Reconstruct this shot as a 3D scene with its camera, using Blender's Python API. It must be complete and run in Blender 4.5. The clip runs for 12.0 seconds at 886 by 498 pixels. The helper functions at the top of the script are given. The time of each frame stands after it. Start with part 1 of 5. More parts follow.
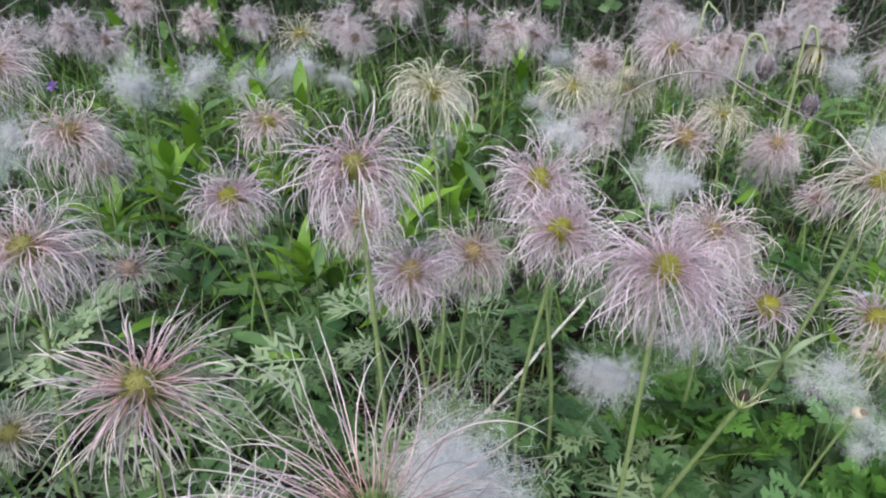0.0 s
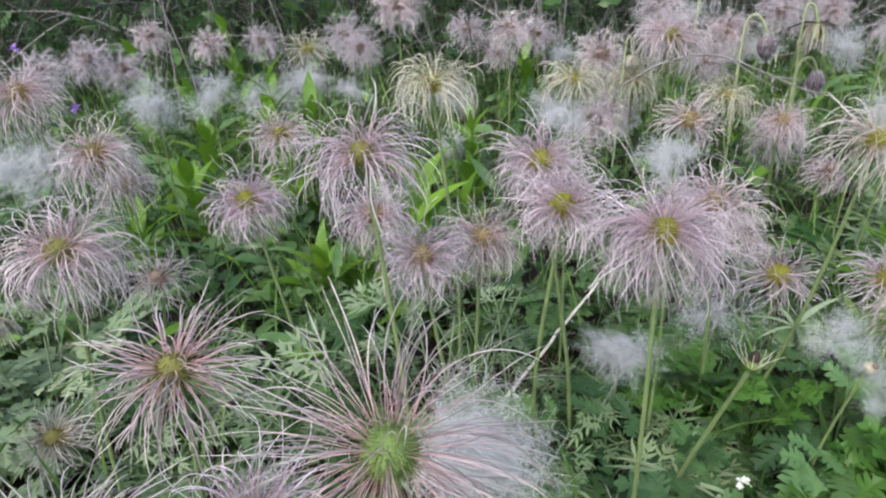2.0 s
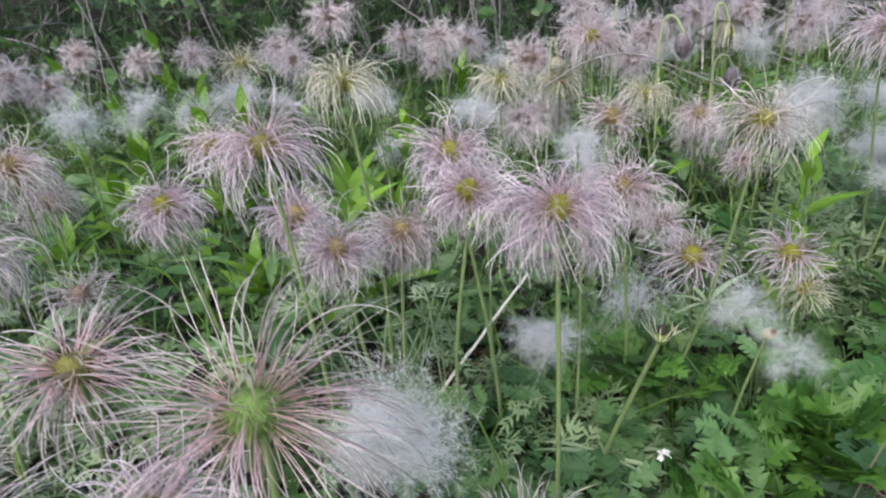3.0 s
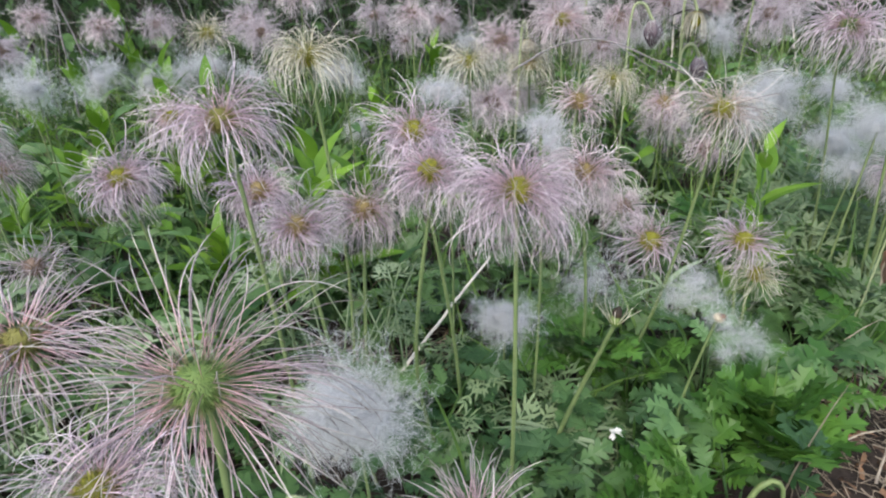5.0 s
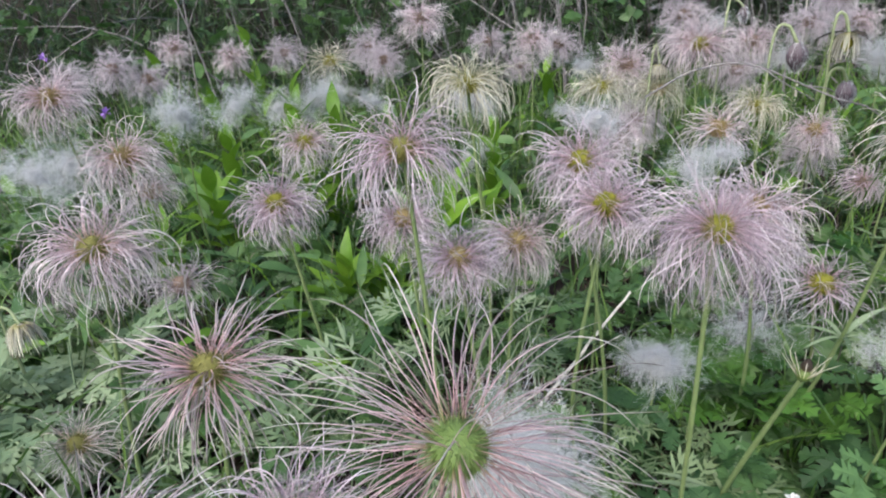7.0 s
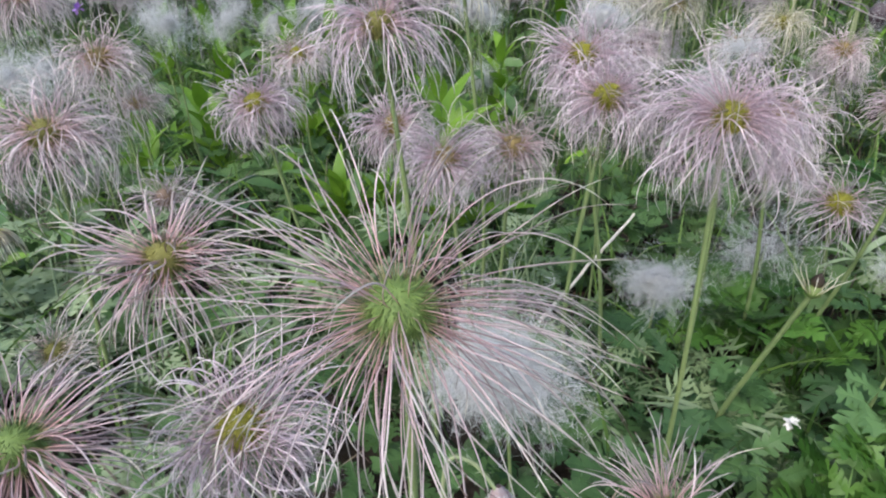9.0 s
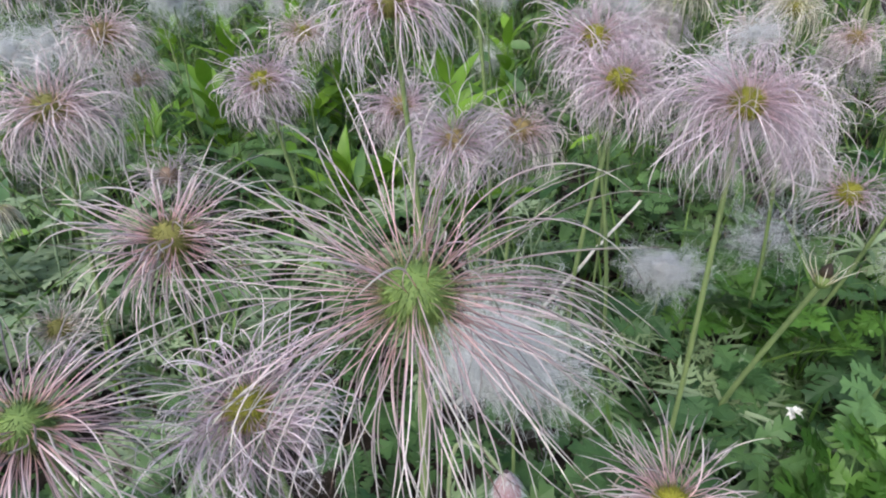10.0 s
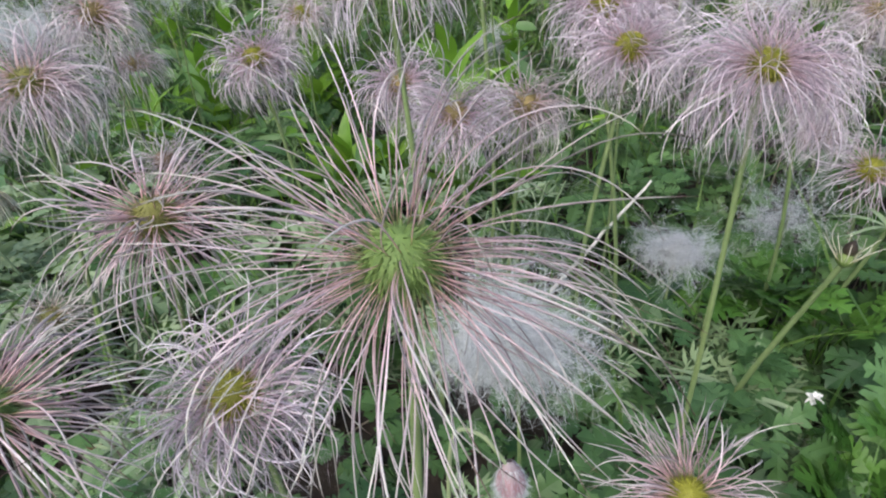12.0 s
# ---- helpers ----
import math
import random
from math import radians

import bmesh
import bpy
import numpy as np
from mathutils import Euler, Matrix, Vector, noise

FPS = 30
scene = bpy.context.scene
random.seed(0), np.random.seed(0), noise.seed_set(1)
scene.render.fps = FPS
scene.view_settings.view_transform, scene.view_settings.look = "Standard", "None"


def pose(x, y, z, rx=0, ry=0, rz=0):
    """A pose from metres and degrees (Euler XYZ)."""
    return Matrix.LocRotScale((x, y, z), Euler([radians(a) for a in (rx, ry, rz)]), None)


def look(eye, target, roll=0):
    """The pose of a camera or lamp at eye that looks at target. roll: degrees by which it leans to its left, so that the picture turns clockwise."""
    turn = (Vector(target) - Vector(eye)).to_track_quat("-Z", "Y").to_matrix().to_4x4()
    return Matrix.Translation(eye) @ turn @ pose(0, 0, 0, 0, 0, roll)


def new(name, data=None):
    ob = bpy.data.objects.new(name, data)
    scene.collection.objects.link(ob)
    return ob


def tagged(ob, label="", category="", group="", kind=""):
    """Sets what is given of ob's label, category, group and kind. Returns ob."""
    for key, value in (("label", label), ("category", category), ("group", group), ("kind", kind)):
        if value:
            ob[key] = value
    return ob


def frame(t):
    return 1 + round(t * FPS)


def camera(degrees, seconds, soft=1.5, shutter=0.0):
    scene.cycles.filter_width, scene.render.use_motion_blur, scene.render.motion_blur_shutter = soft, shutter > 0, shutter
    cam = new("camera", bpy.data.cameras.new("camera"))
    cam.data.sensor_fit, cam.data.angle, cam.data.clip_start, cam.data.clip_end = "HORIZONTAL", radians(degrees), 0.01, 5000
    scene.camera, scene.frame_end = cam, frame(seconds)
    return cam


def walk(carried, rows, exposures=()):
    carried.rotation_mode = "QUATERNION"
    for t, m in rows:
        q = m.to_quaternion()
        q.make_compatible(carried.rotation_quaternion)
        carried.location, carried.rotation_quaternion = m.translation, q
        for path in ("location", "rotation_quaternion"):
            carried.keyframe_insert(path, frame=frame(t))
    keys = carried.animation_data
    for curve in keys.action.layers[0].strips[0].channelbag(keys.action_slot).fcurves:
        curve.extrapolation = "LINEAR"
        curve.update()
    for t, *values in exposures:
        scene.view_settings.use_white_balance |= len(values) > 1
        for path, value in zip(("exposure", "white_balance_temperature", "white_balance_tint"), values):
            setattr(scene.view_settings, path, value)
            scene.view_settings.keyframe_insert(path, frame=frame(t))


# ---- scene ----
cam = camera(72.6, 12.0, soft=2.1, shutter=0.5)
PATH = [
    (0, (0.007, 0.094, 0.393), (-0.069, 1.856, -0.551), 0.2),
    (0.5, (0.005, 0.093, 0.395), (-0.088, 1.845, -0.565), -0.3),
    (1, (0.005, 0.083, 0.382), (-0.177, 1.828, -0.577), -4.4),
    (1.5, (0.012, 0.079, 0.386), (-0.144, 1.834, -0.56), -3.8),
    (2, (0.014, 0.074, 0.385), (-0.128, 1.85, -0.525), -4.3),
    (2.5, (0.033, 0.065, 0.382), (-0.037, 1.859, -0.498), -5.2),
    (3, (0.042, 0.062, 0.372), (0.03, 1.86, -0.502), -5.3),
    (3.5, (0.042, 0.075, 0.361), (0.095, 1.802, -0.647), -1.6),
    (5.5, (0.055, 0.057, 0.374), (0.154, 1.834, -0.537), -3.5),
    (6, (0.065, 0.057, 0.368), (0.171, 1.84, -0.532), -4.4),
    (6.5, (0.045, 0.064, 0.376), (0.093, 1.858, -0.507), -4.0),
    (7, (-0.002, 0.078, 0.373), (-0.18, 1.878, -0.481), -4.4),
    (7.5, (0.011, 0.08, 0.36), (-0.156, 1.875, -0.506), -5.0),
    (9.5, (0.007, 0.092, 0.339), (-0.222, 1.78, -0.71), -3.6),
    (10, (0.005, 0.092, 0.339), (-0.21, 1.774, -0.721), -3.0),
    (10.5, (0.01, 0.095, 0.333), (-0.214, 1.779, -0.723), -3.9),
    (11, (0.007, 0.1, 0.329), (-0.237, 1.768, -0.747), -3.7),
    (11.5, (0.006, 0.1, 0.329), (-0.233, 1.769, -0.746), -3.9),
    (12, (0.007, 0.102, 0.326), (-0.234, 1.765, -0.757), -4.0),
]
walk(cam, [(t, look(eye, target, roll)) for t, eye, target, roll in PATH], exposures=[(0.0, 1.45), (7.7, 1.45), (9.3, 1.38), (12.0, 1.36)])


# ---- light ----
world = bpy.data.worlds.new("sky")
scene.world = world
world.use_nodes = True
wn, wl = world.node_tree.nodes, world.node_tree.links
sky = wn.new("ShaderNodeTexSky")
sky.sky_type = "NISHITA"
sky.sun_disc = False
sky.sun_elevation, sky.sun_rotation = radians(52), radians(-150)
sky.air_density, sky.dust_density, sky.ozone_density = 1.0, 3.0, 0.9
wn["Background"].inputs["Strength"].default_value = 0.145
wl.new(sky.outputs["Color"], wn["Background"].inputs["Color"])
sun = new("sun", bpy.data.lights.new("sun", "SUN"))
sun.data.energy, sun.data.angle, sun.data.color = 0.9, radians(45), (1.0, 0.97, 0.93)
sun.matrix_world = look((-1.2, -1.9, 3.0), (0, 0.5, 0))


# ---- materials ----
def shader(name):
    m = bpy.data.materials.new(name)
    m.use_nodes = True
    return m, m.node_tree.nodes, m.node_tree.links


def ramp(nodes, stops):
    r = nodes.new("ShaderNodeValToRGB")
    e = r.color_ramp.elements
    while len(e) < len(stops):
        e.new(0.5)
    for n, (at, col) in enumerate(stops):
        e[n].position, e[n].color = at, (*col, 1)
    return r


def strand_mat(name, stops, gloss=0.45, through_light=0.35, spread=0.35):
    """Fibres: colour runs along the strand (uv y), brightness varies from strand to strand (uv x)."""
    m, n, l = shader(name)
    uv = n.new("ShaderNodeUVMap")
    sep = n.new("ShaderNodeSeparateXYZ")
    l.new(uv.outputs["UV"], sep.inputs[0])
    r = ramp(n, stops)
    l.new(sep.outputs["Y"], r.inputs[0])
    hsv = n.new("ShaderNodeHueSaturation")
    val = n.new("ShaderNodeMapRange")
    val.inputs["To Min"].default_value, val.inputs["To Max"].default_value = 1 - spread, 1 + spread * 0.5
    own, both = n.new("ShaderNodeObjectInfo"), n.new("ShaderNodeMath")
    l.new(own.outputs["Random"], both.inputs[0])
    l.new(sep.outputs["X"], both.inputs[1])
    wrap = n.new("ShaderNodeMath")
    wrap.operation = "FRACT"
    l.new(both.outputs[0], wrap.inputs[0])
    l.new(wrap.outputs[0], val.inputs["Value"])
    l.new(val.outputs[0], hsv.inputs["Value"])
    l.new(r.outputs["Color"], hsv.inputs["Color"])
    p, t, mix = n["Principled BSDF"], n.new("ShaderNodeBsdfTranslucent"), n.new("ShaderNodeMixShader")
    p.inputs["Roughness"].default_value = gloss
    p.inputs["Specular IOR Level"].default_value = 0.3
    l.new(hsv.outputs["Color"], p.inputs["Base Color"])
    l.new(hsv.outputs["Color"], t.inputs["Color"])
    mix.inputs[0].default_value = through_light
    l.new(p.outputs[0], mix.inputs[1])
    l.new(t.outputs[0], mix.inputs[2])
    l.new(mix.outputs[0], n["Material Output"].inputs["Surface"])
    return m


def leaf_mat(name, dark, light, rough=0.5, through_light=0.3, scale=60.0):
    """Leaves: tone differs from leaf to leaf (uv x), with fine mottling and veins' relief."""
    m, n, l = shader(name)
    uv = n.new("ShaderNodeUVMap")
    sep = n.new("ShaderNodeSeparateXYZ")
    l.new(uv.outputs["UV"], sep.inputs[0])
    co = n.new("ShaderNodeTexCoord")
    noi = n.new("ShaderNodeTexNoise")
    noi.inputs["Scale"].default_value, noi.inputs["Detail"].default_value = scale, 5
    l.new(co.outputs["Object"], noi.inputs["Vector"])
    add = n.new("ShaderNodeMath")
    add.operation = "MULTIPLY_ADD"
    add.inputs[1].default_value = 0.7
    l.new(noi.outputs["Fac"], add.inputs[0])
    sub = n.new("ShaderNodeMath")
    sub.operation = "MULTIPLY_ADD"
    sub.inputs[1].default_value, sub.inputs[2].default_value = 0.75, -0.22
    l.new(sep.outputs["X"], sub.inputs[0])
    l.new(sub.outputs[0], add.inputs[2])
    r = ramp(n, [(0.1, dark), (0.9, light)])
    l.new(add.outputs[0], r.inputs[0])
    p, t, mix = n["Principled BSDF"], n.new("ShaderNodeBsdfTranslucent"), n.new("ShaderNodeMixShader")
    p.inputs["Roughness"].default_value = rough
    p.inputs["Specular IOR Level"].default_value = 0.35
    bump = n.new("ShaderNodeBump")
    bump.inputs["Strength"].default_value, bump.inputs["Distance"].default_value = 0.3, 0.001
    fine = n.new("ShaderNodeTexNoise")
    fine.inputs["Scale"].default_value = 900
    l.new(co.outputs["Object"], fine.inputs["Vector"])
    l.new(fine.outputs["Fac"], bump.inputs["Height"])
    l.new(bump.outputs[0], p.inputs["Normal"])
    l.new(r.outputs["Color"], p.inputs["Base Color"])
    l.new(r.outputs["Color"], t.inputs["Color"])
    mix.inputs[0].default_value = through_light
    l.new(p.outputs[0], mix.inputs[1])
    l.new(t.outputs[0], mix.inputs[2])
    l.new(mix.outputs[0], n["Material Output"].inputs["Surface"])
    return m


def rough_mat(name, stops, scale, detail=8.0, rough=0.9, bump_by=0.5, dist=0.004):
    m, n, l = shader(name)
    co = n.new("ShaderNodeTexCoord")
    noi = n.new("ShaderNodeTexNoise")
    noi.inputs["Scale"].default_value, noi.inputs["Detail"].default_value = scale, detail
    noi.inputs["Roughness"].default_value = 0.7
    l.new(co.outputs["Object"], noi.inputs["Vector"])
    r = ramp(n, stops)
    l.new(noi.outputs["Fac"], r.inputs[0])
    p = n["Principled BSDF"]
    p.inputs["Roughness"].default_value = rough
    p.inputs["Specular IOR Level"].default_value = 0.2
    l.new(r.outputs["Color"], p.inputs["Base Color"])
    bump = n.new("ShaderNodeBump")
    bump.inputs["Strength"].default_value, bump.inputs["Distance"].default_value = bump_by, dist
    l.new(noi.outputs["Fac"], bump.inputs["Height"])
    l.new(bump.outputs[0], p.inputs["Normal"])
    return m


BROWN_TIP = (0.13, 0.085, 0.07)
PLUME = {
    "pink": strand_mat("plume_pink", [(0.0, (0.465, 0.40, 0.119)), (0.06, (0.56, 0.39, 0.34)), (0.2, (0.61, 0.465, 0.495)), (0.5, (0.72, 0.635, 0.665)), (0.88, (0.75, 0.715, 0.685)), (0.97, BROWN_TIP)], spread=0.5),
    "open": strand_mat("plume_silver", [(0.0, (0.09, 0.13, 0.035)), (0.05, (0.32, 0.27, 0.14)), (0.1, (0.60, 0.38, 0.37)), (0.3, (0.63, 0.475, 0.50)), (0.58, (0.60, 0.52, 0.535)), (0.87, (0.57, 0.56, 0.505)), (0.94, BROWN_TIP)], spread=0.55),
    "cream": strand_mat("plume_cream", [(0.0, (0.40, 0.38, 0.14)), (0.2, (0.60, 0.57, 0.41)), (0.6, (0.71, 0.69, 0.59)), (0.92, (0.68, 0.67, 0.56)), (0.97, BROWN_TIP)], spread=0.6),
    "lilac": strand_mat("plume_lilac", [(0.0, (0.46, 0.35, 0.18)), (0.06, (0.54, 0.375, 0.39)), (0.25, (0.60, 0.465, 0.53)), (0.55, (0.715, 0.625, 0.685)), (0.88, (0.78, 0.74, 0.74)), (0.97, BROWN_TIP)], spread=0.5),
    "silver": strand_mat("plume_pale", [(0.0, (0.42, 0.38, 0.14)), (0.1, (0.52, 0.41, 0.34)), (0.4, (0.62, 0.56, 0.55)), (0.88, (0.68, 0.66, 0.58)), (0.95, BROWN_TIP)], spread=0.6),
    "old": strand_mat("plume_faded", [(0.0, (0.42, 0.335, 0.34)), (0.3, (0.52, 0.455, 0.485)), (1.0, (0.63, 0.59, 0.615))]),
}
INNER_DOWN = strand_mat("inner_down", [(0, (0.56, 0.45, 0.52)), (1, (0.70, 0.63, 0.68))], gloss=0.7, through_light=0.5, spread=0.3)
COTTON = strand_mat("cotton_down", [(0, (0.60, 0.615, 0.62)), (1, (0.72, 0.735, 0.74))], gloss=0.7, through_light=0.5, spread=0.3)
CORE = {
    "green": strand_mat("core_green", [(0, (0.06, 0.11, 0.025)), (0.5, (0.15, 0.22, 0.06)), (0.85, (0.21, 0.28, 0.09)), (1, (0.27, 0.33, 0.14))], gloss=0.6, through_light=0.1),
    "yellow": strand_mat("core_yellow", [(0, (0.12, 0.125, 0.012)), (0.6, (0.26, 0.25, 0.025)), (0.9, (0.38, 0.345, 0.08)), (1, (0.28, 0.20, 0.06))], gloss=0.6, through_light=0.1),
    "gold": strand_mat("core_gold", [(0, (0.16, 0.12, 0.05)), (0.6, (0.28, 0.215, 0.085)), (0.9, (0.37, 0.31, 0.17)), (1, (0.34, 0.22, 0.12))], gloss=0.6, through_light=0.1),
    "olive": strand_mat("core_olive", [(0, (0.10, 0.10, 0.025)), (0.6, (0.20, 0.19, 0.05)), (0.9, (0.27, 0.24, 0.085)), (1, (0.26, 0.20, 0.10))], gloss=0.6, through_light=0.1),
    "pale": strand_mat("core_pale", [(0, (0.42, 0.38, 0.28)), (1, (0.66, 0.62, 0.52))], gloss=0.7, through_light=0.1),
    "brown": strand_mat("core_brown", [(0, (0.10, 0.07, 0.05)), (0.6, (0.22, 0.16, 0.12)), (1, (0.32, 0.24, 0.20))], gloss=0.7, through_light=0.1),
}
STEM = leaf_mat("hairy_stem", (0.075, 0.115, 0.04), (0.18, 0.24, 0.095), rough=0.6, through_light=0.1, scale=120)
SILK_STEM = leaf_mat("silky_pale_stem", (0.17, 0.215, 0.10), (0.35, 0.40, 0.23), rough=0.6, through_light=0.1, scale=120)
STEM_HAIR = strand_mat("stem_hair", [(0, (0.55, 0.60, 0.42)), (1, (0.80, 0.82, 0.72))], through_light=0.5)
GREY_LEAF = leaf_mat("silky_grey_green_leaf", (0.06, 0.108, 0.046), (0.185, 0.262, 0.128), rough=0.6)
SILVER_LEAF = leaf_mat("silvery_feathery_leaf", (0.11, 0.175, 0.085), (0.29, 0.375, 0.22), rough=0.65)
LUSH_LEAF = leaf_mat("lush_green_leaf", (0.024, 0.078, 0.013), (0.095, 0.215, 0.036), rough=0.4, through_light=0.35)
GREEN_LEAF = leaf_mat("fresh_green_leaf", (0.028, 0.074, 0.02), (0.11, 0.205, 0.065), rough=0.42)
COOL_LEAF = leaf_mat("cool_green_leaf", (0.02, 0.06, 0.02), (0.10, 0.195, 0.066), rough=0.45)
# Darker copy of DEEP_LEAF: the thicket's shade is put into its colour.
SHADE_LEAF = leaf_mat("shade_dark_ivy_leaf", (0.012, 0.03, 0.011), (0.055, 0.105, 0.038), rough=0.4)
DEEP_LEAF = leaf_mat("deep_green_leaf", (0.022, 0.05, 0.02), (0.075, 0.14, 0.058), rough=0.5)
LIME_LEAF = leaf_mat("lime_green_leaf", (0.085, 0.19, 0.015), (0.18, 0.33, 0.035), rough=0.42, through_light=0.4)
GRASS = leaf_mat("grass_blade", (0.045, 0.11, 0.02), (0.15, 0.25, 0.06), rough=0.5)
DRY = leaf_mat("dry_straw", (0.10, 0.08, 0.055), (0.36, 0.31, 0.24), rough=0.75, through_light=0.1)
DEAD_LEAF = leaf_mat("dead_leaf", (0.045, 0.03, 0.024), (0.24, 0.14, 0.075), rough=0.8, through_light=0.1)
PLUM_LEAF = leaf_mat("shrivelled_plum_leaf", (0.035, 0.024, 0.034), (0.13, 0.09, 0.125), rough=0.8, through_light=0.1)
TWIG = rough_mat("grey_twig_bark", [(0.3, (0.085, 0.077, 0.075)), (0.7, (0.28, 0.265, 0.265))], 180, dist=0.001)
OLD_STRAW = rough_mat("old_straw", [(0.3, (0.16, 0.13, 0.10)), (0.7, (0.40, 0.36, 0.29))], 150, dist=0.0006)
PALE_TWIG = rough_mat("bleached_stalk", [(0.3, (0.42, 0.39, 0.33)), (0.7, (0.68, 0.65, 0.58))], 150, dist=0.0006)
BUD = strand_mat("bud_plum", [(0, (0.20, 0.17, 0.18)), (0.5, (0.09, 0.066, 0.082)), (1, (0.035, 0.025, 0.03))], gloss=0.6, through_light=0.1)
DARK_KNOB = strand_mat("dark_knob", [(0, (0.07, 0.055, 0.025)), (0.5, (0.03, 0.022, 0.014)), (1, (0.02, 0.014, 0.01))], gloss=0.7, through_light=0.05)
PINK_BUD = strand_mat("bud_pink", [(0, (0.42, 0.36, 0.36)), (0.5, (0.50, 0.24, 0.27)), (1, (0.40, 0.20, 0.26))], gloss=0.6, through_light=0.2)
PETAL_VIOLET = leaf_mat("violet_petal", (0.24, 0.12, 0.42), (0.42, 0.26, 0.62), rough=0.5)
FADED = leaf_mat("faded_petal", (0.34, 0.29, 0.28), (0.58, 0.53, 0.50), rough=0.7)
PALE_SEPAL = leaf_mat("pale_silky_sepal", (0.28, 0.31, 0.21), (0.48, 0.50, 0.39), rough=0.65)
PETAL_WHITE = leaf_mat("white_petal", (0.72, 0.72, 0.70), (0.85, 0.85, 0.82), rough=0.6)
SOIL = rough_mat("dark_soil", [(0.3, (0.014, 0.011, 0.009)), (0.55, (0.036, 0.028, 0.023)), (0.8, (0.095, 0.075, 0.06))], 45, detail=12, bump_by=0.8, dist=0.006)


# ---- mesh helpers ----
class Soup:
    """Collects tubes, strips and triangles as arrays and turns them into one mesh."""

    def __init__(self):
        self.v, self.uv, self.f3, self.f4, self.n = [], [], [], [], 0

    def add(self, v, uv, f3=None, f4=None):
        v = np.asarray(v, float).reshape(-1, 3)
        self.v.append(v)
        self.uv.append(np.asarray(uv, float).reshape(-1, 2))
        if f3 is not None and len(f3):
            self.f3.append(np.asarray(f3).reshape(-1, 3) + self.n)
        if f4 is not None and len(f4):
            self.f4.append(np.asarray(f4).reshape(-1, 4) + self.n)
        self.n += len(v)
        return self

    def arrays(self):
        none3, none4 = np.zeros((0, 3), int), np.zeros((0, 4), int)
        return (np.concatenate(self.v), np.concatenate(self.uv), np.concatenate(self.f3) if self.f3 else none3, np.concatenate(self.f4) if self.f4 else none4)

    def mesh(self, name, material, smooth=True):
        v, uv, f3, f4 = self.arrays()
        me = bpy.data.meshes.new(name)
        loops = np.concatenate([f3.ravel(), f4.ravel()]).astype(np.int32)
        sizes = np.r_[np.full(len(f3), 3), np.full(len(f4), 4)].astype(np.int32)
        starts = np.r_[0, np.cumsum(sizes)[:-1]].astype(np.int32)
        me.vertices.add(len(v))
        me.vertices.foreach_set("co", v.astype(np.float32).ravel())
        me.loops.add(len(loops))
        me.loops.foreach_set("vertex_index", loops)
        me.polygons.add(len(sizes))
        me.polygons.foreach_set("loop_start", starts)
        me.polygons.foreach_set("use_smooth", np.full(len(sizes), smooth))
        layer = me.uv_layers.new(name="UVMap")
        layer.data.foreach_set("uv", uv[loops].astype(np.float32).ravel())
        me.materials.append(material)
        me.update(calc_edges=True)
        me.validate()
        return me


def unit(a):
    return a / np.maximum(np.linalg.norm(a, axis=-1, keepdims=True), 1e-9)


def tubes(soup, paths, radii, sides=3, tone=None, rng=np.random):
    """Tubes along polylines: paths (strands, points, 3), radii (strands, points)."""
    paths = np.asarray(paths, float)
    n, k, _ = paths.shape
    radii = np.broadcast_to(np.asarray(radii, float), (n, k))
    tang = unit(np.gradient(paths, axis=1))
    ref = unit(rng.normal(size=(n, 1, 3)))
    a = unit(np.cross(tang, ref))
    b = np.cross(tang, a)
    ang = np.arange(sides) * 2 * np.pi / sides
    ring = paths[:, :, None] + radii[:, :, None, None] * (a[:, :, None] * np.cos(ang)[:, None] + b[:, :, None] * np.sin(ang)[:, None])
    tone = rng.random(n) if tone is None else np.broadcast_to(tone, (n,))
    uv = np.zeros((n, k, sides, 2))
    uv[..., 0], uv[..., 1] = tone[:, None, None], np.linspace(0, 1, k)[None, :, None]
    s, i, j = np.meshgrid(np.arange(n), np.arange(k - 1), np.arange(sides), indexing="ij")
    at = lambda i, j: (s * k + i) * sides + j % sides
    f4 = np.stack([at(i, j), at(i, j + 1), at(i + 1, j + 1), at(i + 1, j)], -1)
    soup.add(ring, uv, f4=f4)
    return soup


def strips(soup, paths, widths, tone=None, rng=np.random):
    """Flat ribbons along polylines."""
    paths = np.asarray(paths, float)
    n, k, _ = paths.shape
    widths = np.broadcast_to(np.asarray(widths, float), (n, k))
    tang = unit(np.gradient(paths, axis=1))
    side = unit(np.cross(tang, unit(rng.normal(size=(n, 1, 3)))))
    v = np.stack([paths - side * widths[..., None] / 2, paths + side * widths[..., None] / 2], 2)
    tone = rng.random(n) if tone is None else np.broadcast_to(tone, (n,))
    uv = np.zeros((n, k, 2, 2))
    uv[..., 0], uv[..., 1] = tone[:, None, None], np.linspace(0, 1, k)[None, :, None]
    s, i = np.meshgrid(np.arange(n), np.arange(k - 1), indexing="ij")
    b = (s * k + i) * 2
    soup.add(v, uv, f4=np.stack([b, b + 1, b + 3, b + 2], -1))
    return soup


def hairs(soup, roots, ways, lengths, width, rng=np.random):
    """Single-triangle hairs."""
    roots, ways = np.asarray(roots, float), unit(np.asarray(ways, float))
    side = unit(np.cross(ways, rng.normal(size=ways.shape))) * width / 2
    v = np.stack([roots - side, roots + side, roots + ways * np.asarray(lengths)[:, None]], 1)
    uv = np.zeros((len(roots), 3, 2))
    uv[..., 0] = rng.random(len(roots))[:, None]
    uv[:, 2, 1] = 1
    soup.add(v, uv, f3=np.arange(len(roots) * 3))
    return soup


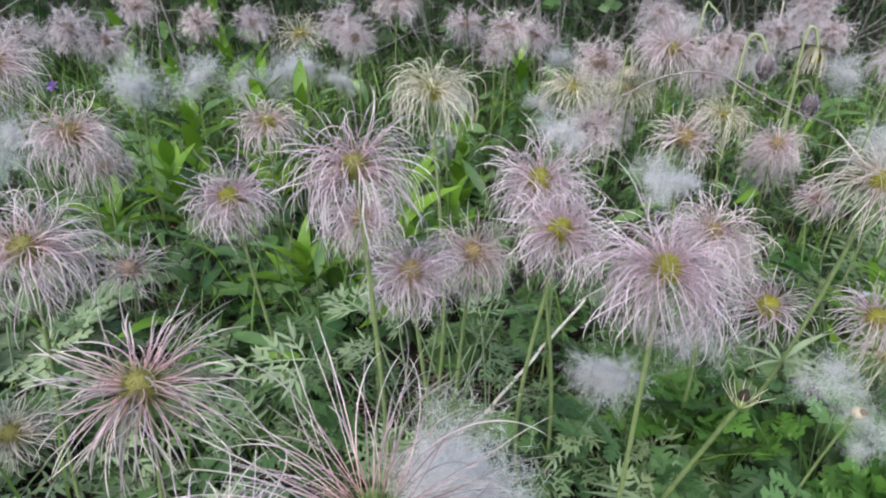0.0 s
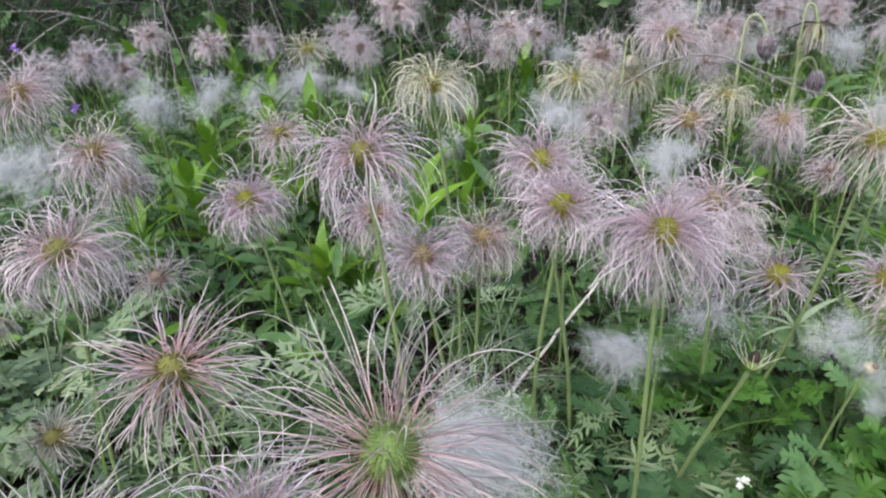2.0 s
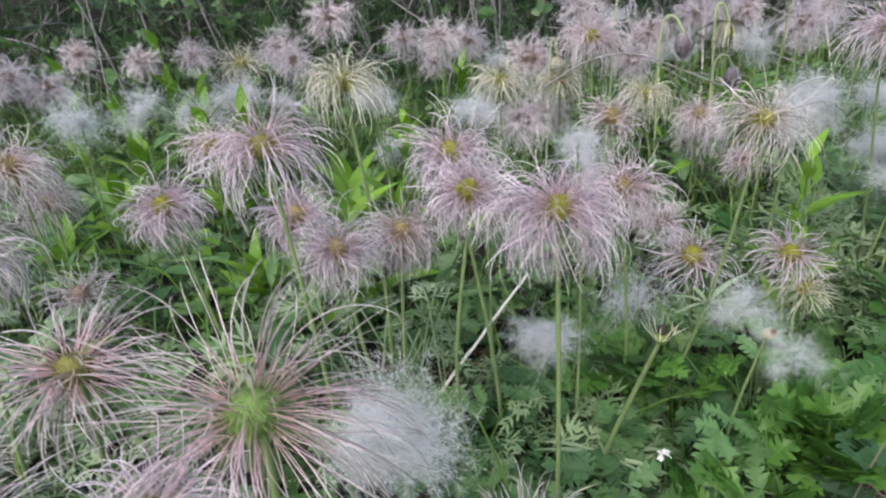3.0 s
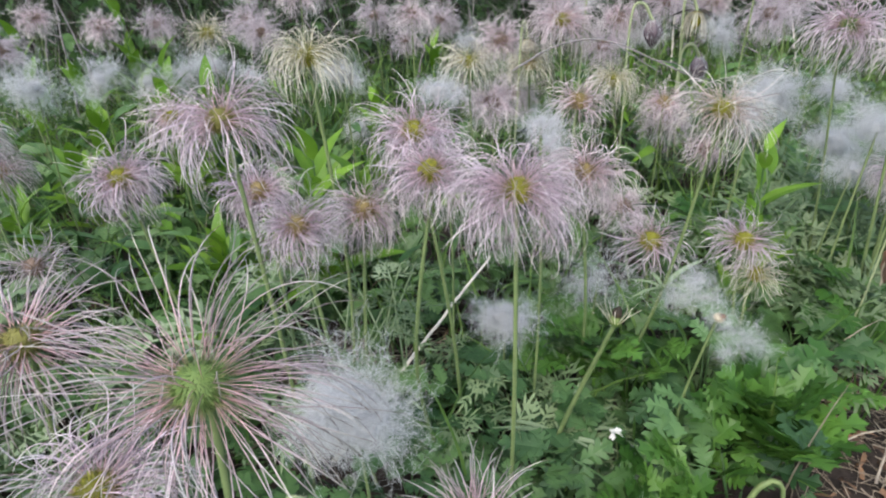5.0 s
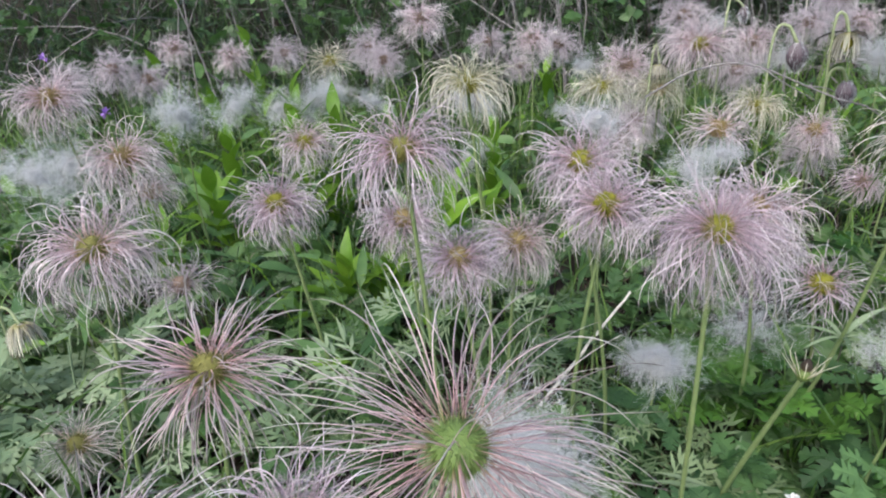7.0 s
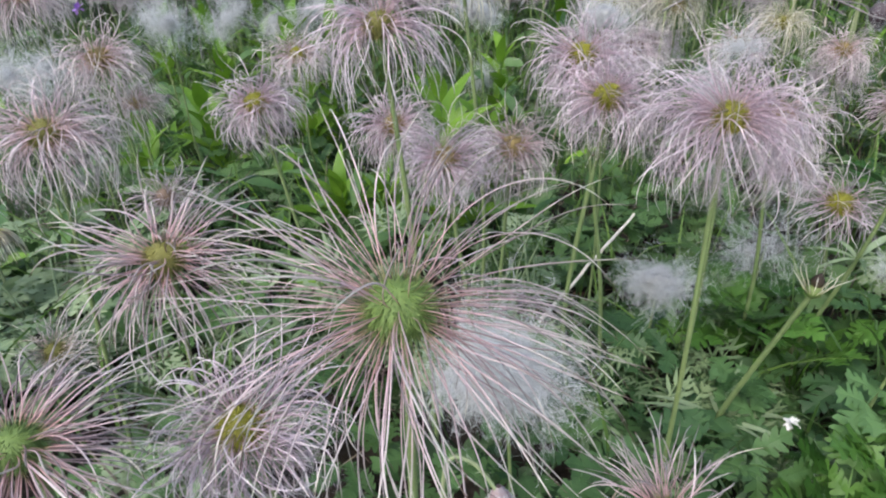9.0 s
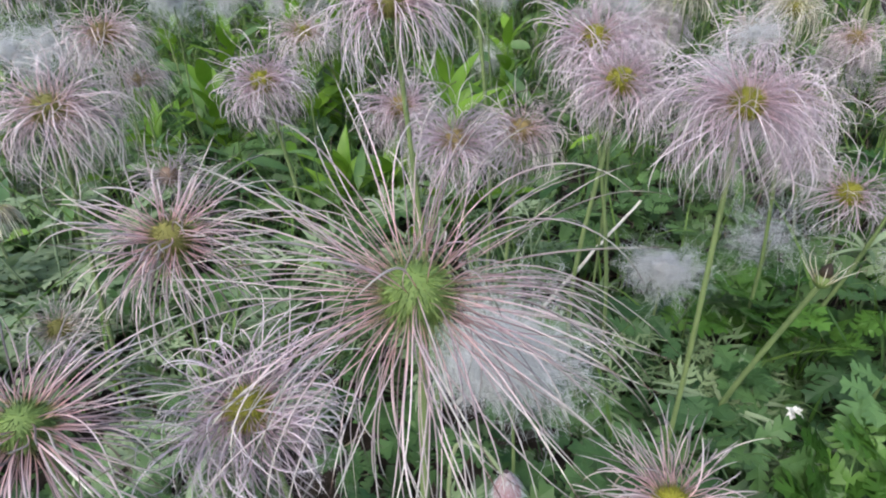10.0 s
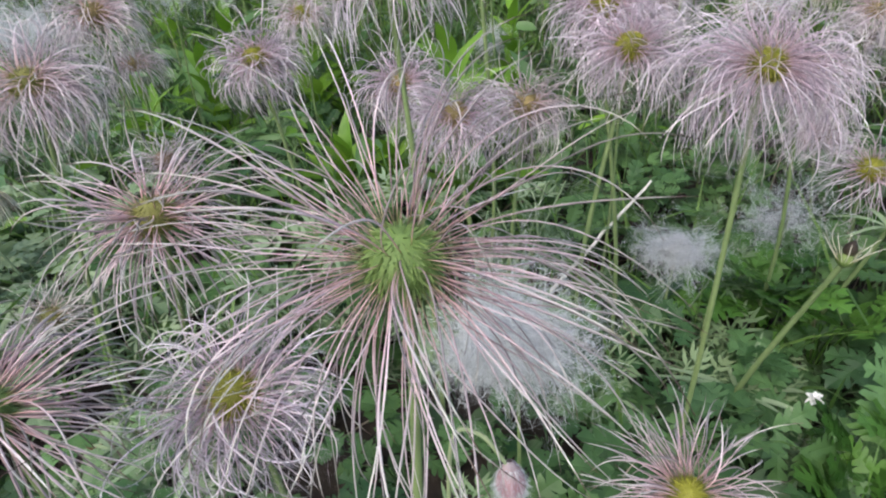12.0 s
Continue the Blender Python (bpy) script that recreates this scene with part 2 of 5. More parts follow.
def part(name, me, parent, label="", at=None):
    """Links a mesh as one object under a thing or a part."""
    ob = new(name, me)
    ob.parent = parent
    if at is not None:
        ob.matrix_basis = at
    return tagged(ob, label) if label else ob


def thing(name, place, label, category, group="", kind=""):
    ob = new(name)
    ob.empty_display_size = 0.02
    ob.location = place
    return tagged(ob, label, category, group, kind)


def bezier(points, k):
    """A smooth curve through a few points (Catmull-Rom), k points long."""
    p = np.asarray(points, float)
    p = np.concatenate([[2 * p[0] - p[1]], p, [2 * p[-1] - p[-2]]])
    t = np.linspace(0, len(p) - 3 - 1e-6, k)
    i, u = t.astype(int), (t % 1)[:, None]
    a, b, c, d = p[i], p[i + 1], p[i + 2], p[i + 3]
    return 0.5 * (2 * b + (c - a) * u + (2 * a - 5 * b + 4 * c - d) * u**2 + (3 * b - a - 3 * c + d) * u**3)


# ---- ground ----
def ground_height(x, y):
    z = 0.012 * noise.noise((x * 5, y * 5, 0)) + 0.005 * noise.noise((x * 19, y * 19, 3)) + 0.002 * noise.noise((x * 60, y * 60, 5))
    # Made-up rise of the ground, added as a dark backing behind the thicket.
    bank = max(0.0, min(1.0, (y - 1.75) / 1.1))
    return z + 0.7 * bank * bank * (3 - 2 * bank) - 0.006


def axis_steps(lo, hi, fine):
    """Fine steps inside, growing ones out to the horizon."""
    inside = list(np.arange(lo, hi + 1e-6, fine))
    far, step = [], fine
    while sum(far) < 400:
        step *= 1.6
        far.append(step)
    out = np.cumsum(far)
    return np.array([*(lo - out[::-1]), *inside, *(hi + out)])


xs, ys = axis_steps(-1.4, 1.4, 0.018), axis_steps(-0.3, 2.9, 0.018)
gv = np.array([(x, y, ground_height(x, y)) for y in ys for x in xs])
gi, gj = np.meshgrid(np.arange(len(ys) - 1), np.arange(len(xs) - 1), indexing="ij")
gb = (gi * len(xs) + gj).ravel()
ground_soup = Soup().add(gv, gv[:, :2], f4=np.stack([gb, gb + 1, gb + 1 + len(xs), gb + len(xs)], -1))
ground = tagged(new("ground", ground_soup.mesh("ground", SOIL)), "dark crumbly meadow soil under plants, with an added rise as dark backing", "ground", kind="structure")


# ---- leaves: shapes to scatter and to build plants from ----
def lobe(soup, p0, p1, width, fold=0.15, tone=0.5, lift=0.0):
    """A pointed lobe with a midrib fold, lying roughly flat."""
    p0, p1 = np.asarray(p0, float), np.asarray(p1, float)
    d = p1 - p0
    side = unit(np.cross(d, (0, 0, 1)))
    up = np.array([0, 0, 1.0])
    w = width / 2
    v = [p0]
    for u, k in ((0.3, 1.0), (0.66, 0.72)):
        c = p0 + d * u - up * lift * u
        v += [c, c + side * w * k + up * fold * w, c - side * w * k + up * fold * w]
    v.append(p1 - up * lift)
    uv = [(tone, 0), *[(tone, 0.4)] * 3, *[(tone, 0.7)] * 3, (tone, 1)]
    soup.add(v, uv, f3=[(0, 1, 2), (0, 3, 1), (5, 4, 7), (4, 6, 7)], f4=[(2, 1, 4, 5), (1, 3, 6, 4)])


def feathery_leaf(seed, lobes=0.05):
    """Silky leaf cut into narrow strips, about 1 unit long, growing along +y, arching."""
    r = np.random.RandomState(seed)
    s = Soup()
    pairs = r.randint(3, 5)
    def pinna(o, ang, length):
        for k, (u, da) in enumerate(((0.3, 0.75), (0.35, -0.8), (0.6, 0.6), (0.62, -0.55), (1.0, 0.0))):
            base = o + np.array([np.sin(ang), np.cos(ang), 0]) * length * min(u, 0.6)
            a2 = ang + da + r.normal(0, 0.12)
            l2 = length * (0.62 if k < 4 else 0.7) * r.uniform(0.8, 1.2)
            lobe(s, base, base + np.array([np.sin(a2), np.cos(a2), r.normal(0.2, 0.25)]) * l2, lobes, tone=0.5)
        lobe(s, o, o + np.array([np.sin(ang), np.cos(ang), 0]) * length * 0.7, 0.03, tone=0.5)
    for k in range(pairs):
        y = 0.15 + 0.55 * k / pairs
        for sg in (-1, 1):
            pinna(np.array([0, y, 0]), sg * (1.0 - 0.1 * k) + r.normal(0, 0.12), (0.42 - 0.07 * k) * r.uniform(0.85, 1.15))
    pinna(np.array([0, 0.68, 0]), r.normal(0, 0.1), 0.36)
    lobe(s, (0, -0.05, 0), (0, 0.75, 0), 0.03)
    return arch(s, 0.35 + 0.2 * r.random())


def leaflet(s, o, way, length, wide, teeth, depth, r, fold=0.3):
    """One toothed leaflet: a folded midrib with pointed lobes on both sides."""
    o, way = np.asarray(o, float), unit(np.asarray(way, float))
    side = unit(np.cross(way, (0, 0, 1)))
    up = np.array([0, 0, 1.0])
    rib = [o + way * length * u + up * r.normal(0, 0.01) for u in np.linspace(0, 1, teeth + 2)]
    for sg in (-1, 1):
        v, f = list(rib), []
        n = len(rib)
        for j in range(teeth):
            u = (j + 0.35) / (teeth + 1)
            full = wide * (np.sin(np.pi * min(1, 0.18 + u * 0.8)) ** 0.7) * r.uniform(0.75, 1.15)
            step, droop = way * length / (teeth + 1), up * full * (fold - 0.3 * r.random())
            nick = rib[j] + step * 0.3 + sg * side * full * depth + up * fold * full * depth
            low = rib[j + 1] + step * r.uniform(-0.05, 0.15) + sg * side * full * 0.9 + droop
            tip = rib[j + 1] + step * r.uniform(0.5, 0.75) + sg * side * full + droop
            inner = rib[j + 1] + step * 0.5 + sg * side * full * 0.5 + up * fold * full * 0.5
            v += [nick, low, tip, inner]
            a = n + 4 * j
            after = a + 4 if j + 1 < teeth else j + 2
            for t in ((j, a, j + 1), (a, a + 1, j + 1), (j + 1, a + 1, a + 3), (a + 1, a + 2, a + 3), (j + 1, a + 3, after)):
                f.append(t if sg > 0 else (t[0], t[2], t[1]))
        s.add(v, [(0.5, 0.5)] * len(v), f3=f)


def cut_leaf(seed, wide=0.16, depth=0.2, pairs=2, teeth=4):
    """Leaf of toothed leaflets in pairs and one at the tip, like celery or buttercup."""
    r = np.random.RandomState(seed)
    s = Soup()
    for k in range(pairs):
        y = 0.2 + 0.34 * k / max(1, pairs - 1)
        for sg in (-1, 1):
            ang = sg * (1.05 - 0.2 * k) + r.normal(0, 0.12)
            leaflet(s, (0, y + r.normal(0, 0.03), 0), (np.sin(ang), np.cos(ang), r.normal(0.05, 0.12)), (0.5 - 0.1 * k) * r.uniform(0.85, 1.15), wide, teeth, depth, r)
    leaflet(s, (0, 0.5, 0), (r.normal(0, 0.1), 1, r.normal(0, 0.1)), 0.55 * r.uniform(0.9, 1.1), wide * 1.25, teeth + 1, depth, r)
    lobe(s, (0, -0.02, 0), (0, 0.6, 0), 0.03)
    return arch(s, 0.25 + 0.3 * r.random())


def round_leaf(seed):
    """Small oval leaflets in threes, like clover or ivy seedlings."""
    r = np.random.RandomState(seed)
    s = Soup()
    for ang in (0, 1.5, -1.5):
        a = ang + r.normal(0, 0.2)
        lobe(s, (0, 0.3, 0), (np.sin(a) * 0.5, 0.3 + np.cos(a) * 0.5, r.normal(0, 0.08)), 0.42, fold=0.25)
    lobe(s, (0, 0, 0), (0, 0.35, 0), 0.03)
    return arch(s, 0.2)


def blade_leaf(seed, wide=0.2):
    """Plain lance-shaped leaf."""
    r = np.random.RandomState(seed)
    s = Soup()
    k = 7
    u = np.linspace(0, 1, k)
    w = wide * np.sin(np.pi * u**0.75) ** 0.9 * 0.5 + 0.004
    mid = np.stack([0.06 * r.normal() * u**2, u, 0 * u], -1)
    v = np.stack([mid - np.stack([w, 0 * w, -0.3 * w], -1), mid, mid + np.stack([w, 0 * w, 0.3 * w], -1)], 1)
    uv = np.stack([np.full((k, 3), 0.5), np.repeat(u[:, None], 3, 1)], -1)
    b = np.arange(k - 1)[:, None] * 3
    f = np.concatenate([np.concatenate([b, b + 1, b + 4, b + 3], 1), np.concatenate([b + 1, b + 2, b + 5, b + 4], 1)])
    s.add(v, uv, f4=f)
    return arch(s, 0.3 + 0.3 * r.random())


def arch(s, bend):
    v, uv, f3, f4 = s.arrays()
    v = v.copy()
    v[:, 2] += -bend * v[:, 1] ** 2 - 0.35 * bend * v[:, 0] ** 2
    return v, uv, f3, f4


def put(soup, shape, m, tone):
    """A shape laid into a soup by a 4 x 4 matrix."""
    v, uv, f3, f4 = shape
    m = np.array(m)
    uv = uv.copy()
    uv[:, 0] = tone
    soup.add(v @ m[:3, :3].T + m[:3, 3], uv, f3, f4)


FEATHERY = [feathery_leaf(s) for s in range(8)]
CUT = [cut_leaf(s + 20) for s in range(8)]
BROAD = [cut_leaf(s + 30, 0.19, 0.3) for s in range(6)]
FERNY = [cut_leaf(s + 50, 0.1, 0.12, 3) for s in range(5)]
ROUND = [round_leaf(s + 40) for s in range(4)]
BLADE = [blade_leaf(s + 60) for s in range(5)]
WIDE = [blade_leaf(s + 80, 0.34) for s in range(4)]
PETAL = [blade_leaf(s + 90, 0.75) for s in range(4)]
NARROW = [blade_leaf(s + 70, 0.09) for s in range(4)]


def leaf_pose(x, y, z, yaw, tilt, size, rollby=0.0):
    return Matrix.LocRotScale((x, y, z), Euler((tilt, rollby, yaw)), (size, size, size))


def scatter(name, shapes, material, label, category, spots, stalk=0.0008):
    """One object of many leaves on thin stalks. spots: rows of x, y, height, size, tilt."""
    r = np.random.RandomState(len(spots) + len(name))
    s, stalks = Soup(), []
    for x, y, h, size, tilt in spots:
        z0 = ground_height(x, y)
        yaw = r.uniform(0, 2 * np.pi)
        way = np.array([-np.sin(yaw), np.cos(yaw), 0])
        base = np.array([x, y, z0]) - way * h * 0.35
        top = np.array([x, y, z0 + h])
        put(s, shapes[r.randint(len(shapes))], leaf_pose(*top, yaw, tilt + r.normal(0, 0.42), size, r.normal(0, 0.42)), r.random())
        if stalk:
            stalks.append(bezier([base, (base + top) / 2 + (0, 0, h * 0.12), top], 4))
    if stalks:
        tubes(s, np.array(stalks), stalk, 3, rng=r)
    return tagged(new(name, s.mesh(name, material)), label, category, kind="stuff")


# ---- seed heads ----
STYLE = {  # strands, length, droop, curl, polar range (cosines), lean to the lower ones, thickness, hairs a strand, hair length, closing inwards
    "open": (205, 0.047, 1.2, 0.5, (-0.8, 0.86), 1.0, 0.00014, 36, 0.00032, 0.1),
    "star": (180, 0.037, 1.15, 0.65, (-0.74, 0.84), 1.0, 0.00025, 36, 0.0006, 0.1),
    "dense": (290, 0.041, 2.2, 0.8, (-0.6, 0.84), 1.0, 0.00019, 40, 0.0008, 1.5),
    "globe": (340, 0.046, 3.4, 0.6, (-0.55, 0.84), 1.0, 0.00015, 50, 0.0010, 1.5),
    "sweep": (260, 0.045, 3.0, 0.75, (-0.5, 0.84), 1.0, 0.00017, 44, 0.0008, 0.9),
    "round": (270, 0.034, 2.5, 0.8, (-0.65, 0.82), 1.0, 0.00017, 44, 0.0008, 1.3),
    "cream": (200, 0.043, 4.2, 0.7, (-0.2, 0.9), 0.9, 0.00022, 36, 0.0007, 1.1),
    "claw": (180, 0.043, 3.2, 1.0, (-0.5, 0.86), 1.0, 0.0002, 36, 0.0007, 1.2),
    "spider": (150, 0.030, 1.4, 1.0, (-0.55, 0.8), 0.95, 0.00018, 30, 0.0006, 0.5),
    "old": (130, 0.030, 1.6, 1.2, (-0.85, 0.9), 1.0, 0.00010, 84, 0.0045, 0.8),
}


def strand_paths(style, r, c, phi, k=11):
    """Plumes that start on the core at polar cosines c and angles phi, arch and droop."""
    n, (length, droop, curl) = len(c), STYLE[style][1:4]
    nrm = np.stack([np.sqrt(1 - c**2) * np.cos(phi), np.sqrt(1 - c**2) * np.sin(phi), c], -1)
    way = unit(nrm * (1.2, 1.2, 1.1) + r.normal(0, 0.16, (n, 3)))
    core = 0.0068
    p = nrm * core * np.array([1, 1, 0.85]) * 0.9
    ell = length * r.uniform(0.8, 1.1, n) * (1 - (0.1 if style == "open" else 0.42) * np.clip((c - 0.55) / 0.45, 0, 1)) * np.where(r.random(n) < 0.06, 1.2, 1)
    bend = curl * r.normal(0, 1, (n, 3))
    late = curl * 1.4 * r.normal(0, 1, (n, 3)) - STYLE[style][9] * nrm * (2.2, 2.2, 0)
    fall = droop * r.uniform(0.5, 1.45, n)
    sway, beat, start = r.normal(0, 1, (n, 3)) * curl * 0.9, r.uniform(4, 9, n), r.uniform(0, 6.28, n)
    out = [p]
    for i in range(k - 1):
        u = i / (k - 1)
        way = unit(way + (bend * (1 - u) + late * u + sway * np.sin(start + beat * u)[:, None]) / (k - 1) + fall[:, None] * np.array([0, 0, -1.0]) * (0.15 + 1.6 * u) / (k - 1))
        p = p + way * ell[:, None] / (k - 1)
        out.append(p)
    paths = np.stack(out, 1)
    taper = np.interp(np.linspace(0, 1, k), [0, 0.15, 0.6, 0.9, 1], [0.55, 0.85, 1.2, 0.75, 0.3])
    return paths, STYLE[style][6] * taper[None] * r.uniform(0.8, 1.25, (n, 1))


def add_down(s, paths, style, r, tone, share=1.0):
    """Side hairs along plumes, in the plumes' own colour."""
    n, k, _ = paths.shape
    nf, lf = STYLE[style][7:9]
    nf = int(nf * share)
    u = r.uniform(0.12, 0.93, (n, nf)) * (k - 1)
    i = np.minimum(u.astype(int), k - 2)
    w = (u - i)[..., None]
    rows = np.arange(n)[:, None]
    a, b = paths[rows, i], paths[rows, i + 1]
    tang = unit(b - a)
    side = unit(np.cross(tang, r.normal(size=tang.shape)))
    roots, ways = (a * (1 - w) + b * w).reshape(-1, 3), unit((side + tang * 0.9).reshape(-1, 3))
    flat = unit(np.cross(ways, r.normal(size=ways.shape))) * 0.000065 / share**0.5
    v = np.stack([roots - flat, roots + flat, roots + ways * (lf * r.uniform(0.5, 1.5, n * nf))[:, None]], 1)
    uv = np.zeros((n, nf, 3, 2))
    uv[..., 0], uv[..., 1] = tone[:, None, None], np.clip(u / (k - 1), 0.3, 0.85)[..., None]
    s.add(v, uv, f3=np.arange(n * nf * 3))


def grow_down(s, path, style, r):
    """Side hairs that grow out of one plume's own skin, so that it stays in one piece."""
    k, (nf, lf) = len(path), STYLE[style][7:9]
    ring = s.v[0].reshape(k, 3, 3)
    i, j = r.randint(2, k - 1, nf), r.randint(0, 3, nf)
    root = ring[i, j]
    tang = unit(path[i] - path[i - 1])
    way = unit(unit(root - path[i]) + tang * 0.9 + r.normal(0, 0.3, (nf, 3)))
    v = np.stack([root + tang * 0.00013, root + way * (lf * r.uniform(0.5, 1.5, nf))[:, None]], 1)
    uv = np.full((nf, 2, 2), 0.5)
    uv[..., 1] = np.clip(i / (k - 1), 0.3, 0.85)[:, None]
    first = s.n + 2 * np.arange(nf)
    s.add(v, uv)
    s.f3.append(np.stack([i * 3 + j, first, first + 1], -1))


BANK, BANDS, TAKES = {}, 10, 9


def plume_bank(style, tint):
    """Meshes of single plumes: for each band of polar angle a few different takes."""
    if (style, tint) not in BANK:
        r = np.random.RandomState(len(BANK) + 5)
        lo, hi = STYLE[style][4]
        rows = []
        for band in range(BANDS):
            row = []
            for take in range(TAKES):
                c = np.array([lo + (hi - lo) * (band + (take + 0.5) / TAKES) / BANDS])
                paths, radii = strand_paths(style, r, c, np.zeros(1), 17)
                s = tubes(Soup(), paths, radii, 3, tone=np.full(1, 0.5), rng=r)
                grow_down(s, paths[0], style, r)
                row.append(s.mesh("plume", PLUME[tint]))
            rows.append(row)
        BANK[style, tint] = rows
    return BANK[style, tint]


def core_mesh(kind, seed, spiky=700):
    """Dome of packed seeds."""
    r = np.random.RandomState(seed)
    s = Soup()
    nu, nv = 16, 10
    th, ph = np.meshgrid(np.linspace(0.02, np.pi - 0.02, nv), np.linspace(0, 2 * np.pi, nu, endpoint=False), indexing="ij")
    rad = 0.0066
    v = np.stack([np.sin(th) * np.cos(ph), np.sin(th) * np.sin(ph), np.cos(th) * 0.85], -1) * rad
    i, j = np.meshgrid(np.arange(nv - 1), np.arange(nu), indexing="ij")
    f = np.stack([i * nu + j, (i + 1) * nu + j, (i + 1) * nu + (j + 1) % nu, i * nu + (j + 1) % nu], -1)
    s.add(v, np.tile((0.5, 0.3), (nu * nv, 1)), f4=f)
    c = np.linspace(-0.7, 0.995, spiky)
    phi = np.arange(spiky) * 2.39996
    flat = np.sqrt(1 - c**2)
    nrm = np.stack([flat * np.cos(phi), flat * np.sin(phi), c], -1)
    down = np.stack([c * np.cos(phi), c * np.sin(phi), -flat], -1)
    hairs(s, nrm * (1, 1, 0.85) * rad * 0.97, nrm * 0.55 + down * 0.8 + r.normal(0, 0.18, nrm.shape), r.uniform(0.0014, 0.0028, spiky), 0.0005, r)
    return s.mesh("seed_core", CORE[kind])


HEAD_MESH, DOWN_MESH = {}, {}


def down_mesh(style):
    """Fine pale down filling a head between its plumes."""
    if style not in DOWN_MESH:
        r = np.random.RandomState(len(style))
        lo, hi = STYLE[style][4]
        n, nf = (190, 60) if style == "globe" else (110, 40)
        paths, _ = strand_paths(style, r, r.uniform(lo, 0.15, n), np.arange(n) * 2.39996, 9)
        u = r.uniform(0.15, 0.78, (n, nf)) * 8
        i = u.astype(int)
        rows, w = np.arange(n)[:, None], (u - i)[..., None]
        o = paths[rows, i] * (1 - w) + paths[rows, i + 1] * w
        way = unit(paths[rows, i + 1] - paths[rows, i]) + r.normal(0, 0.7, o.shape)
        DOWN_MESH[style] = hairs(Soup(), o.reshape(-1, 3), way.reshape(-1, 3), r.uniform(0.003, 0.007, n * nf), 0.00006, r).mesh("inner_down", INNER_DOWN)
    return DOWN_MESH[style]


def head_meshes(style, tint, seed):
    """All plumes of a far head in one mesh, shared between heads of one recipe."""
    key = (style, tint, seed)
    if key not in HEAD_MESH:
        r = np.random.RandomState(seed)
        n, (lo, hi), low = STYLE[style][0], STYLE[style][4], STYLE[style][5]
        c = lo + (hi - lo) * ((np.arange(n) + r.random(n)) / n) ** low
        paths, radii = strand_paths(style, r, c, np.arange(n) * 2.39996 + r.normal(0, 0.25, n), 8)
        tone = r.random(n)
        s = tubes(Soup(), paths, radii, 3, tone=tone, rng=r)
        add_down(s, paths, style, r, tone, 1.0 if style == "old" else 0.6)
        HEAD_MESH[key] = s.mesh("plume_crown", PLUME[tint])
    return HEAD_MESH[key]


CORE_MESH = {}


def shared_core(kind, seed):
    if (kind, seed % 3) not in CORE_MESH:
        CORE_MESH[kind, seed % 3] = core_mesh(kind, seed % 3)
    return CORE_MESH[kind, seed % 3]


def stem_mesh(points, radius, seed, hairy=True, k=16, taper=(1.15, 0.85)):
    r = np.random.RandomState(seed)
    path = bezier(points, k)
    s = tubes(Soup(), path[None], (radius * np.linspace(*taper, k))[None], 7, tone=r.uniform(0.3, 0.8), rng=r)
    soft = None
    if hairy:
        n = int(130 * np.linalg.norm(path[-1] - path[0]) / 0.2)
        u = r.uniform(0, k - 1.001, n)
        i = u.astype(int)
        o = path[i] + (path[i + 1] - path[i]) * (u - i)[:, None]
        side = unit(np.cross(unit(path[i + 1] - path[i]), r.normal(size=(n, 3))))
        soft = hairs(Soup(), o + side * radius * 0.9, side + (0, 0, 0.3), r.uniform(0.001, 0.0022, n), 0.00012, r).mesh("stem_hairs", STEM_HAIR)
    return s.mesh("stem", STEM), soft


